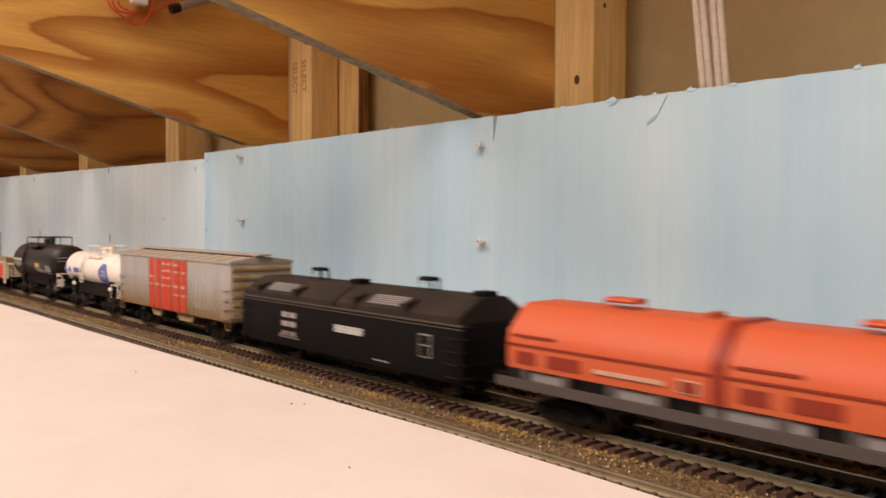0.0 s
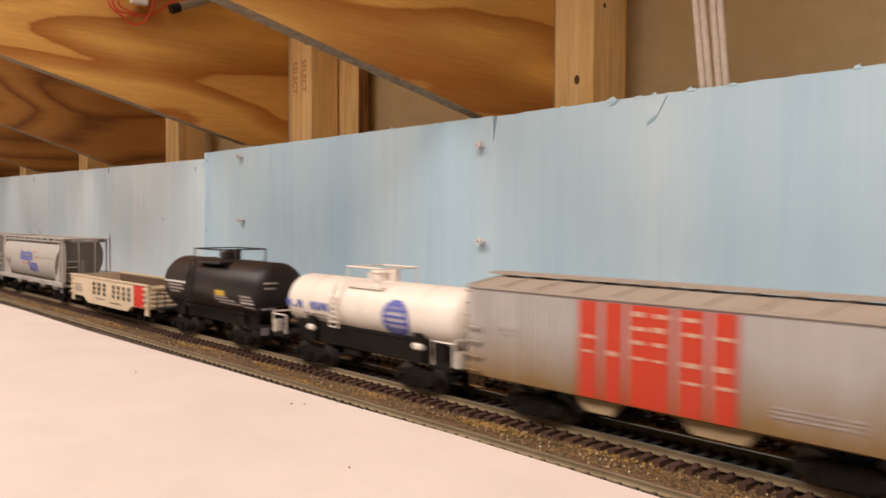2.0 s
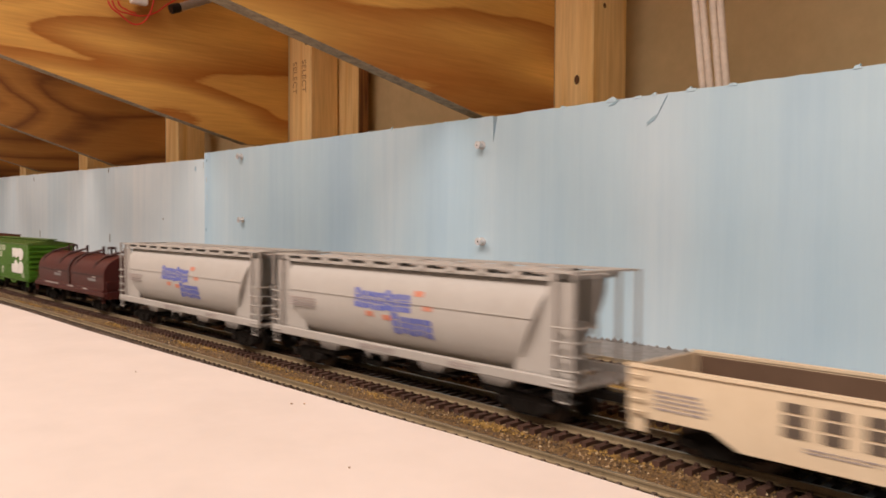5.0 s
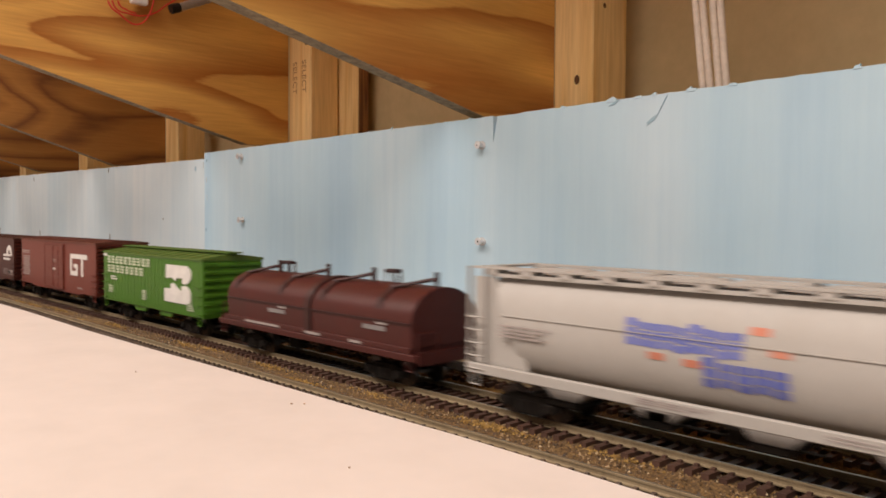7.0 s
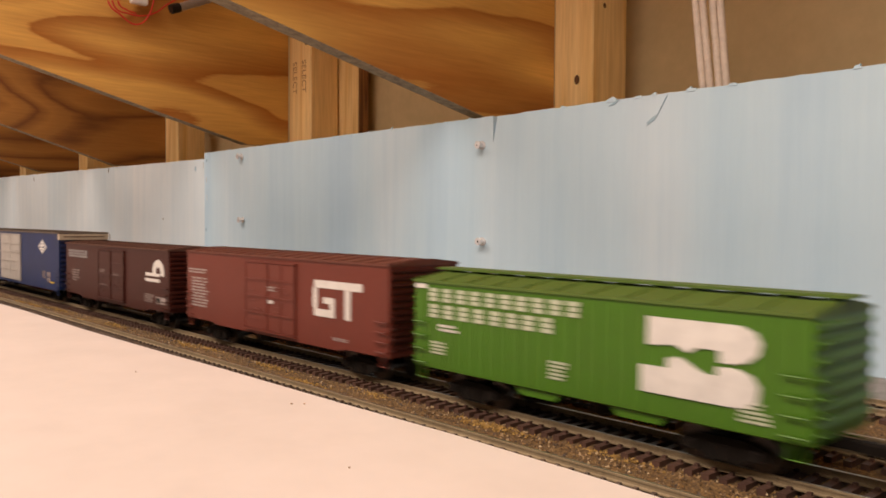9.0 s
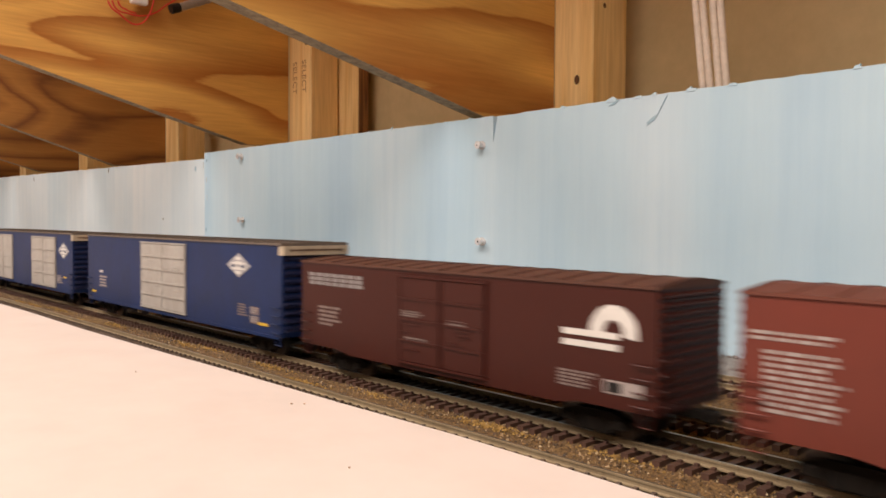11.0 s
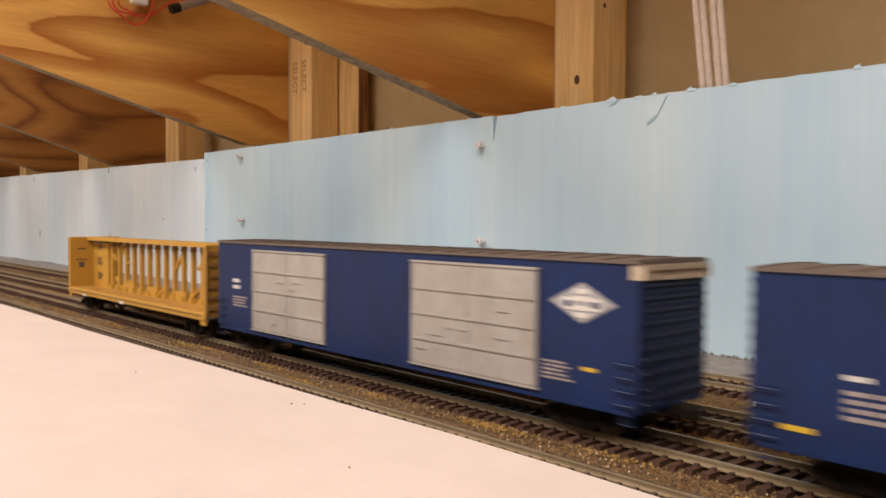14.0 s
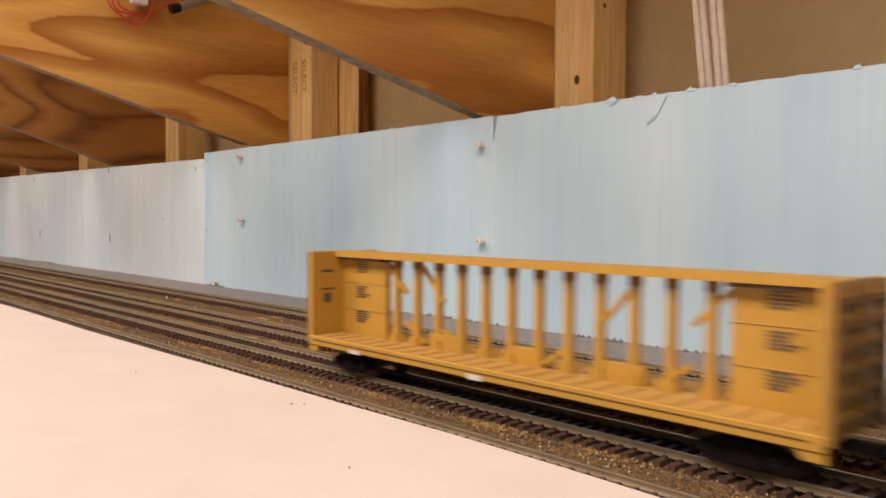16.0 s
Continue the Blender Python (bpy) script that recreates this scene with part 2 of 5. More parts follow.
def white_sheet():
    """White foam board laid over the edge of the front track; its edge bows a little."""
    edge = [(X0, 0.146), (-1.2, 0.1485), (-0.80, 0.1515), (-0.585, 0.1545), (-0.467, 0.1536), (-0.36, 0.1553), (-0.306, 0.1570), (-0.225, 0.1580), (-0.17, 0.1598), (-0.127, 0.1594), (-0.09, 0.1584), (0.2, 0.157), (1.0, 0.155), (X1, 0.152)]
    bm = bmesh.new()
    sweep(bm, edge + [(X1, -1.0), (X0, -1.0)], "z", 0.0094, 0.0122)
    solid("white_foam_board", bm, WHITE_BOARD, "white foam board sheet lying beside the tracks", "board")
    solid("spacer_slab", boxes((X0, X1, -1.0, 0.135, 0.0, 0.0094)), WHITE_BOARD, "white foam slab under the board", "board")
    bm = bmesh.new()
    for x, y, r in ((-0.2340, 0.1439, 0.0006), (-0.2310, 0.1472, 0.0005), (-0.3247, 0.1263, 0.0004), (-0.1636, 0.1176, 0.0004)):
        box(bm, x, x + r, y, y + r, 0.0122, 0.0126)
    solid("crumbs", bm, CRUMB, "small tan crumbs on the white board", "crumbs", kind="stuff")


def backdrop():
    """Blue foam panels with a hand-cut top edge, pins and torn places."""
    rnd = random.Random(4)

    def panel(name, xa, xb, za, zb, thick, step, ragged, label, notch=False, mat=BLUE_FOAM):
        n = max(2, int((xb - xa) / step))
        bm = bmesh.new()
        front, back = [], []
        for i in range(n + 1):
            x = xa + (xb - xa) * i / n
            z = za + (zb - za) * i / n + ragged * (rnd.random() - 0.4) * (1 if 0 < i < n else 0)
            y = board_y(x)
            if notch and i == 0:
                x += 0.0042
            front.append((x, y, z))
            back.append((x, y + thick, z))
        fv = [bm.verts.new(p) for p in front]
        bv = [bm.verts.new(p) for p in back]
        f0 = [bm.verts.new((p[0] if not (notch and i == 0) else xa, p[1], 0.0)) for i, p in enumerate(front)]
        b0 = [bm.verts.new((p[0] if not (notch and i == 0) else xa, p[1], 0.0)) for i, p in enumerate(back)]
        if notch:
            dip = bm.verts.new((xa, board_y(xa), za - 0.020))
            dipb = bm.verts.new((xa, board_y(xa) + thick, za - 0.020))
        for i in range(n):
            if notch and i == 0:
                bm.faces.new((f0[0], f0[1], fv[1], fv[0], dip))
                bm.faces.new((b0[0], dipb, bv[0], bv[1], b0[1]))
            else:
                bm.faces.new((f0[i], f0[i + 1], fv[i + 1], fv[i]))
                bm.faces.new((b0[i], bv[i], bv[i + 1], b0[i + 1]))
            bm.faces.new((fv[i], fv[i + 1], bv[i + 1], bv[i]))
        bm.faces.new((f0[0], dip, fv[0], bv[0], dipb, b0[0]) if notch else (f0[0], fv[0], bv[0], b0[0]))
        bm.faces.new((f0[n], b0[n], bv[n], fv[n]))
        return solid(name, bm, mat, label, "backdrop", "backdrop panels")

    panel("backdrop_panel", X0, -0.8637, 0.1700, 0.1447, 0.012, 0.012, 0.0006, "blue-grey painted foam backdrop panel with pale vertical streaks", mat=GREY_FOAM)
    panel("backdrop_panel", -0.8637, -0.4047, 0.1514, 0.1517, 0.013, 0.006, 0.0005, "light blue painted foam backdrop panel held by clear pins")
    panel("backdrop_panel", -0.4047, X1, 0.1513, 0.1722, 0.013, 0.006, 0.0006, "light blue painted foam backdrop panel with a torn top edge", True)
    # curls of torn foam along the cut edge
    for x, z, w, h in ((-0.5228, 0.1507, 0.002, 0.0045), (-0.4568, 0.1509, 0.002, 0.002), (-0.3013, 0.1522, 0.004, 0.0025), (-0.2819, 0.1523, 0.003, 0.0012), (-0.2707, 0.1524, 0.002, 0.0018),
                       (-0.2462, 0.1526, 0.003, 0.0022), (-0.2207, 0.1529, 0.003, 0.001), (-0.1550, 0.1534, 0.002, 0.0015), (-0.4287, 0.1515, 0.002, 0.0022), (-0.3408, 0.1517, 0.002, 0.0012), (-0.5806, 0.1507, 0.0025, 0.001)):
        y = board_y(x)
        bm = bmesh.new()
        ring = [(x - w, z - 0.0012), (x + w, z - 0.0012)]
        for k in range(5):
            u = 1 - k / 2.0
            ring.append((x + 0.8 * w * u + rnd.uniform(-0.4, 0.4) * w, z + h * (1 - 0.7 * abs(u - 0.2)) * rnd.uniform(0.3, 1.0)))
        sweep(bm, ring, "y", y - 0.0005, y + 0.0015)
        solid("foam_curl", bm, BLUE_FOAM, "torn curl of blue foam on the cut edge", "scrap", "torn foam curls")
    # peeled flaps
    for pts in (((-0.2620, 0.1508), (-0.2615, 0.1508), (-0.2675, 0.1404), (-0.2697, 0.1373), (-0.2751, 0.1343), (-0.2754, 0.1359), (-0.2716, 0.1387), (-0.2681, 0.1404)), ((-0.3037, 0.1485), (-0.2962, 0.1524), (-0.2953, 0.1518), (-0.2992, 0.1491))):
        bm = bmesh.new()
        y = board_y(pts[0][0])
        sweep(bm, list(pts), "y", y - 0.0005, y + 0.0005)
        solid("foam_flap", bm, RAW_FOAM, "peeled flap of blue foam hanging from the edge", "scrap", "peeled foam flaps")
    # nicks in the paint
    for x, z, w, h in ((-1.1622, 0.1436, 0.002, 0.006), (-1.1589, 0.0474, 0.002, 0.012), (-0.9771, 0.0753, 0.0015, 0.002), (-1.5164, 0.1432, 0.003, 0.006), (-1.4848, 0.0485, 0.002, 0.012), (-0.8601, 0.0632, 0.002, 0.003),
                       (-0.8665, 0.1375, 0.001, 0.007), (-0.8862, 0.1344, 0.003, 0.005), (-0.8588, 0.1426, 0.0012, 0.003), (-0.8572, 0.1003, 0.0008, 0.006), (-0.8583, 0.1204, 0.001, 0.006)):
        y = board_y(x)
        bm2 = boxes((x - w / 2, x + w / 2, y - 0.0006, y + 0.001, z - h / 2, z + h / 2))
        solid("paint_nick", bm2, (PALE_FOAM if h > 0.005 else RAW_FOAM) if x > -0.9 else GREY_GROUND, "small nick in the painted foam", "nick", "paint nicks")


def push_pins():
    for i, (x, z) in enumerate(((-0.7751, 0.1425), (-0.7732, 0.0749), (-0.4150, 0.1311), (-0.4140, 0.0603), (-0.8325, 0.0041))):
        y = board_y(x)
        pin = thing("push_pin", "clear plastic push pin stuck into the blue board", "pin", "push pins")
        bm = bmesh.new()
        for a, b, r0, r1 in ((0.0, 0.0010, 0.0030, 0.0032), (0.0010, 0.0042, 0.0018, 0.0016), (0.0042, 0.0058, 0.0028, 0.0029)):
            bmesh.ops.create_cone(bm, cap_ends=True, segments=14, radius1=r0, radius2=r1, depth=b - a, matrix=Matrix.Translation((0, -(a + b) / 2, 0)) @ pose(0, 0, 0, 90))
        part("head", bm, CLEAR, pin, "clear plastic head", True)
        bm = bmesh.new()
        tube(bm, [(0, 0.004, 0), (0, -0.0062, 0)], 0.0007, 6)
        part("needle", bm, STEEL, pin, "steel needle")
        pin.matrix_basis = pose(x, y - 0.0002, z, 0, 0, -6 + 3 * i)


# ---- studs, brackets, cables ----
def stud(x0, x1, y0, y1, label, knots=(), stamp=False):
    ob = thing("wall_stud", label, "stud", "wall studs")
    bm = boxes((x0, x1, y0, y1, -0.02, 1.6), bevel=0.0015)
    part("timber", bm, PINE, ob)
    for kx, kz, r in knots:
        bm = bmesh.new()
        bmesh.ops.create_cone(bm, cap_ends=True, segments=12, radius1=r, radius2=r * 0.8, depth=0.001, matrix=Matrix.Translation((kx, y0 - 0.0003, kz)) @ pose(0, 0, 0, 90) @ Matrix.Diagonal((0.8, 1.2, 1, 1)))
        part("knot", bm, KNOT, ob, "dark knot")
    if stamp:
        for dx, z, s in ((0.0095, 0.2694, 0.0122), (0.0300, 0.2694, 0.0122)):
            cu = bpy.data.curves.new("stamp", "FONT")
            cu.body, cu.size, cu.extrude = "SELECT", s, 0.0001
            t = new("stamp_source", cu)
            me = bpy.data.meshes.new_from_object(t)
            bpy.data.objects.remove(t)
            me.materials.append(STAMP)
            s_ob = new("stamp", me)
            s_ob.parent = ob
            s_ob.matrix_basis = pose(x0 + dx, y0 - 0.0003, z, 90, 90, 0)
            tagged(s_ob, "faded brown grade stamp")
    return ob


def studs():
    stud(-0.4407, -0.4005, 0.53, 0.578, "pine wall stud with knots", ((-0.4160, 0.1931, 0.0035),))
    stud(-0.8645, -0.8160, 0.53, 0.570, "pine wall stud with a faded stamp", ((-0.8261, 0.2916, 0.005),), True)
    back = stud(-0.8306, -0.7776, 0.572, 0.5873, "second pine stud set back, with shade painted on its side")
    # Thin dark wood strip; the shade of this side is put into its colour.
    part("side_strip", boxes((-0.7776, -0.7770, 0.5725, 0.5868, -0.02, 1.6)), STUD_SIDE_SHADE, back, "dark brown strip for the shaded stud side")
    stud(-1.2327, -1.1883, 0.53, 0.575, "plain pine wall stud behind the backdrop")
    stud(-1.6403, -1.5959, 0.53, 0.575, "plain pine wall stud behind the backdrop")
    stud(-2.0508, -2.0062, 0.53, 0.575, "plain pine wall stud behind the backdrop")
    # knot on the side of the near stud
    bm = bmesh.new()
    bmesh.ops.create_cone(bm, cap_ends=True, segments=12, radius1=0.003, radius2=0.002, depth=0.001, matrix=Matrix.Translation((-0.4009, 0.5456, 0.2541)) @ pose(0, 0, 0, 0, 90))
    solid("knot", bm, KNOT, "dark knot in the side of the stud", "knot")


def bracket(x, y_low, z_low, slope, face=PLYWOOD):
    """Plywood gusset on the side of a stud, with a sloping lower edge."""
    ob = thing("plywood_bracket", "plywood gusset bracket with wavy grain and a sloping lower edge", "bracket", "plywood brackets")
    t = 0.0125
    ys = (0.07, y_low)
    zs = [z_low + slope * (y_low - y) for y in ys]
    bm = bmesh.new()
    sweep(bm, [(ys[0], zs[0] + 0.0005), (ys[1], zs[1] + 0.0005), (0.53, zs[1] + 0.0005), (0.53, 0.62), (ys[0], 0.62)], "x", -t, 0.0)
    part("panel", bm, face, ob)
    bm = bmesh.new()
    sweep(bm, [(ys[0], zs[0]), (ys[1], zs[1]), (ys[1], zs[1] + 0.0005), (ys[0], zs[0] + 0.0005)], "x", -t - 0.0002, 0.0002)
    part("cut_edge", bm, PLY_EDGE, ob, "grey sawn edge showing the plies")
    ob.matrix_basis = pose(x, 0, 0)
    return ob


def brackets():
    bracket(-0.4407, 0.4480, 0.1563, 0.2247)
    bracket(-0.8665, 0.4729, 0.1653, 0.2583)
    bracket(-1.2332, 0.4491, 0.1567, 0.3178, PLYWOOD_BANDED_SHADED)
    bracket(-1.6409, 0.4610, 0.1634, 0.2881, PLYWOOD_BANDED_SHADED)
    bracket(-2.0513, 0.4609, 0.1620, 0.2881, PLYWOOD_BANDED_SHADED)


def cables():
    for low, high in ((-0.2815, -0.2885), (-0.2696, -0.2758)):
        ob = thing("cable", "flat beige twin cable running down behind the blue board", "cable", "cables")
        run = (high - low) / 0.061
        for k in (-1, 1):
            bm = bmesh.new()
            tube(bm, [(low + k * 0.0026 + run * (z - 0.165), 0.50, z) for z in (0.0, 0.165, 0.226, 0.62)], 0.0026, 10)
            part("strand", bm, CABLE, ob, "", True)


def red_wires():
    """Loose red wires and a small white plug hanging at the bracket above."""
    ob = thing("red_wire", "loose looped red hook-up wires with a white plug", "wire")
    x = -0.8550
    loops = (((0.3004, 0.3351), (0.3069, 0.3010), (0.3191, 0.2901), (0.3342, 0.2823), (0.3472, 0.2904), (0.3549, 0.3106), (0.3556, 0.3357)),
             ((0.3034, 0.3351), (0.3129, 0.2981), (0.3281, 0.2927), (0.3431, 0.2929), (0.3581, 0.2996), (0.3710, 0.3108), (0.3929, 0.3260)),
             ((0.3095, 0.3352), (0.3169, 0.3032), (0.3260, 0.2962), (0.3361, 0.2943)))

    def at(py, pz):
        return (x, py, pz)
    for pts in loops:
        bm = bmesh.new()
        fine = []
        ext = [pts[0]] + list(pts) + [pts[-1]]
        for a, b, c, d in zip(ext, ext[1:], ext[2:], ext[3:]):
            for k in range(6):
                t = k / 6
                fine.append(tuple(0.5 * (2 * b[i] + (c[i] - a[i]) * t + (2 * a[i] - 5 * b[i] + 4 * c[i] - d[i]) * t * t + (3 * b[i] - a[i] - 3 * c[i] + d[i]) * t ** 3) for i in (0, 1)))
        fine.append(pts[-1])
        tube(bm, [at(*p) for p in fine], 0.0009, 6)
        part("strand", bm, RED_WIRE, ob, "", True)
    part("plug", boxes((x - 0.004, x + 0.004, 0.3300, 0.3480, 0.3045, 0.3205), bevel=0.001), WHITE_PLASTIC, ob, "white plastic plug")
    bm = bmesh.new()
    tube(bm, [(x, 0.3740, 0.3055), (x, 0.3840, 0.3095)], 0.0052, 12)
    part("clip", bm, BLACK, ob, "dark end of a grey tube", True)
    bm = bmesh.new()
    tube(bm, [(x, 0.3840, 0.3095), (x, 0.4380, 0.3345)], 0.0045, 12)
    part("sleeve", bm, GREY_SLEEVE, ob, "grey plastic sleeve", True)


# ---- tracks ----
def rail_mesh():
    bm = bmesh.new()
    sweep(bm, [(-0.0010, 0.0066), (0.0010, 0.0066), (0.0010, 0.0070), (0.0004, 0.0073), (0.0004, 0.0082), (0.0006, 0.0083), (0.0006, 0.0089), (0.0004, 0.0090), (-0.0004, 0.0090), (-0.0006, 0.0089),
               (-0.0006, 0.0083), (-0.0004, 0.0082), (-0.0004, 0.0073), (-0.0010, 0.0070)], "x", X0, X1)
    me = mesh_of("rail", bm, RAIL)
    me.materials.append(RAILHEAD)
    for p in me.polygons:
        if p.center.z > 0.00895:
            p.material_index = 1
    return me


PITCH = 0.0052


def tie_geometry(bm, x, yaw=0.0):
    box(bm, x - 0.0012, x + 0.0012, -0.0149, 0.0149, 0.0042, 0.0066)
    for s in (-1, 1):
        for o in (-0.0019, 0.0019):
            y = s * 0.00825 + o
            box(bm, x - 0.0006, x + 0.0006, y - 0.0006, y + 0.0006, 0.0066, 0.0074)


def track(y, single, label, tie=TIE):
    ob = thing("track", label, "track", "parallel tracks")
    ob.matrix_basis = pose(0, y, 0)
    for s in (-1, 1):
        r = new("rail", RAIL_MESH)
        r.parent = ob
        r.matrix_basis = pose(0, s * 0.00825, 0)
        tagged(r, "nickel silver rail with a worn bright head")
    rnd = random.Random(int(y * 1000))
    bm = bmesh.new()
    n = int((X1 - X0) / PITCH)
    placed = []
    for i in range(n):
        x = X0 + (i + 0.5) * PITCH
        if -single < x < 0.12:
            placed.append(x)
        else:
            tie_geometry(bm, x)
    rest = part("tie_row", bm, tie, ob, "brown plastic ties")
    tagged(rest, kind="stuff")
    return ob, placed, rnd, tie


def tracks():
    out = [track(LINE - 0.0464, 1.4, "front track with dusty grey-brown ties half hidden by the white board", DUSTY_TIE),
           track(LINE, 1.42, "running track with brown plastic ties and nickel rails"),
           track(LINE + 0.0428, 1.4, "empty siding with brown plastic ties"),
           track(LINE + 0.1022, 1.4, "empty back siding with brown plastic ties")]
    return out


def lay_ties(made):
    shared = {}
    for mat in (TIE, DUSTY_TIE):
        bm = bmesh.new()
        tie_geometry(bm, 0.0)
        shared[mat.name] = mesh_of("tie", bm, mat)
    for ob, placed, rnd, mat in made:
        for x in placed:
            t = new("tie", shared[mat.name])
            t.parent = ob
            t.matrix_basis = pose(x + rnd.uniform(-0.0002, 0.0002), rnd.uniform(-0.0002, 0.0002), rnd.uniform(-0.0001, 0.0001), 0, 0, rnd.uniform(-0.8, 0.8))


def ballast_height(y):
    """Section of the ballast bed: shoulders, a dip between tracks."""
    z = 0.0050
    for c in (LINE - 0.0232, LINE + 0.0214, LINE + 0.0725):
        z -= 0.0012 * math.exp(-((y - c) / 0.005) ** 2)
    edge = LINE + 0.121
    if y > edge:
        z -= (y - edge) * 0.32
    return z


def ballast():
    nx, ny = 900, 52
    xs = np.linspace(-2.3, 0.6, nx)
    ys = np.linspace(0.128, LINE + 0.1366, ny)
    verts, faces = [], []
    for j, y in enumerate(ys):
        h = ballast_height(y)
        for i, x in enumerate(xs):
            verts.append((x, y, max(0.0, h + 0.0005 * noise.noise(Vector((x * 160, y * 260, 0))) + 0.0006 * noise.noise(Vector((x * 30, y * 60, 3.0))))))
    for j in range(ny - 1):
        for i in range(nx - 1):
            a = j * nx + i
            faces.append((a, a + 1, a + nx + 1, a + nx))
    ob = from_lists("ballast_bed", verts, faces, BALLAST)
    tagged(ob, "brown ballast bed with patches of yellow turf", "ballast", kind="stuff")
    for xa, xb in ((X0, -2.3), (0.6, X1)):
        bm = bmesh.new()
        sweep(bm, [(0.128, 0.0), (0.128, 0.005), (LINE + 0.121, 0.005), (LINE + 0.1366, 0.0)], "x", xa, xb)
        solid("ballast_bed", bm, BALLAST, "brown ballast bed beside the tracks", "ballast", kind="stuff")


def scatter(name, mat, spots, label):
    """Loose grains: small uneven octahedra."""
    rnd = random.Random(11)
    verts, faces = [], []
    for x, y, z, r in spots:
        k = len(verts)
        for d in ((1, 0, 0), (0, 1, 0), (-1, 0, 0), (0, -1, 0), (0, 0, 1), (0, 0, -1)):
            s = r * rnd.uniform(0.6, 1.3)
            a = rnd.uniform(-0.4, 0.4)
            verts.append((x + s * (d[0] - a * d[1]), y + s * (d[1] + a * d[0]), z + s * d[2]))
        for a, b in ((0, 1), (1, 2), (2, 3), (3, 0)):
            faces.append((k + a, k + b, k + 4))
            faces.append((k + b, k + a, k + 5))
    tagged(from_lists(name, verts, faces, mat), label, "gravel", kind="stuff")


def grains():
    rnd = random.Random(7)
    spots = []
    for _ in range(26000):
        x = -0.02 - 1.3 * rnd.random() ** 1.8
        y = rnd.uniform(0.1735, LINE + 0.115) if rnd.random() < 0.35 else rnd.uniform(0.1735, 0.2065)
        spots.append((x, y, ballast_height(y) + rnd.uniform(-0.0002, 0.0003), rnd.uniform(0.00025, 0.00065)))
    scatter("ballast_grains", GRAINS, spots, "loose brown ballast grains between the tracks")
    turf = []
    centres = [(rnd.uniform(-1.5, -0.05), rnd.choice((0.194, 0.1965, 0.190, 0.2365, 0.238, 0.282, 0.2345, 0.285)), rnd.uniform(0.004, 0.014)) for _ in range(34)]
    centres += [(-0.1857, 0.1958, 0.010), (-0.1409, 0.1973, 0.008), (-0.3336, 0.1951, 0.008), (-0.2550, 0.1950, 0.006), (-0.4261, 0.1940, 0.007), (-0.7027, 0.1912, 0.012)]
    for cx, cy, w in centres:
        for _ in range(int(70 + 8000 * w)):
            y = cy + rnd.gauss(0, 0.0010)
            turf.append((cx + rnd.gauss(0, w), y, ballast_height(y) + rnd.uniform(0, 0.0005), rnd.uniform(0.0002, 0.0006)))
    scatter("turf_tufts", TURF, turf, "clumps of yellow ground turf between the tracks")
    bm = bmesh.new()
    for x, y in ((-0.5638, 0.2075), (-0.5882, 0.2752), (-0.6833, 0.2934), (-0.5687, 0.3173), (-0.9631, 0.2450), (-0.2035, 0.2884), (-0.1430, 0.2926)):
        box(bm, x, x + 0.0013, y, y + 0.0010, 0.0048, 0.0068)
    solid("chips", bm, WHITE_INK, "tiny white chips lying between the tracks", "chips", kind="stuff")


def foot_crumbs():
    rnd = random.Random(21)
    spots = []
    for cx, n, w in ((-0.84, 26, 0.012), (-1.45, 30, 0.03), (-1.62, 14, 0.02), (-0.45, 40, 0.03), (-0.30, 36, 0.02), (-0.22, 30, 0.02), (-0.62, 16, 0.03), (-1.1, 16, 0.05)):
        for _ in range(n):
            x = cx + rnd.gauss(0, w)
            r = rnd.uniform(0.0005, 0.0018)
            spots.append((x, board_y(x) - r - abs(rnd.gauss(0, 0.0012)), 0.4 * r, r))
    scatter("foam_crumbs", GREY_GROUND, spots, "grey crumbs of paint and foam along the backdrop foot")


RAIL_MESH = rail_mesh()
build_room()
upper_deck()
white_sheet()
backdrop()
push_pins()
studs()
brackets()
cables()
red_wires()
TRACKS = tracks()
ballast()
grains()
foot_crumbs()


# ---- rolling stock: local x along the train, z from the rail head ----
HW = 0.0183
SPEED = 0.16282
MOVING, WHEELSETS = [], []


def truck_mesh():
    """Two cast side frames with springs and journal boxes, and a bolster."""
    bm = bmesh.new()
    for s in (-1, 1):
        y0, y1 = sorted((s * 0.0108, s * 0.0126))
        sweep(bm, [(-0.0135, 0.0040), (-0.0135, 0.0062), (-0.0070, 0.0082), (0.0070, 0.0082), (0.0135, 0.0062), (0.0135, 0.0040), (0.0080, 0.0036),
                   (0.0050, 0.0014), (-0.0050, 0.0014), (-0.0080, 0.0036)], "y", y0, y1)
        for x in (-0.00975, 0.00975):
            a, b = sorted((s * 0.0126, s * 0.0140))
            box(bm, x - 0.0017, x + 0.0017, a, b, 0.0033, 0.0064, bevel=0.0004)
        a, b = sorted((s * 0.0126, s * 0.0136))
        for x in (-0.002, 0.0, 0.002):
            box(bm, x - 0.0007, x + 0.0007, a, b, 0.0022, 0.0062)
    box(bm, -0.003, 0.003, -0.0112, 0.0112, 0.0050, 0.0078)
    return mesh_of("truck", bm, TRUCK)


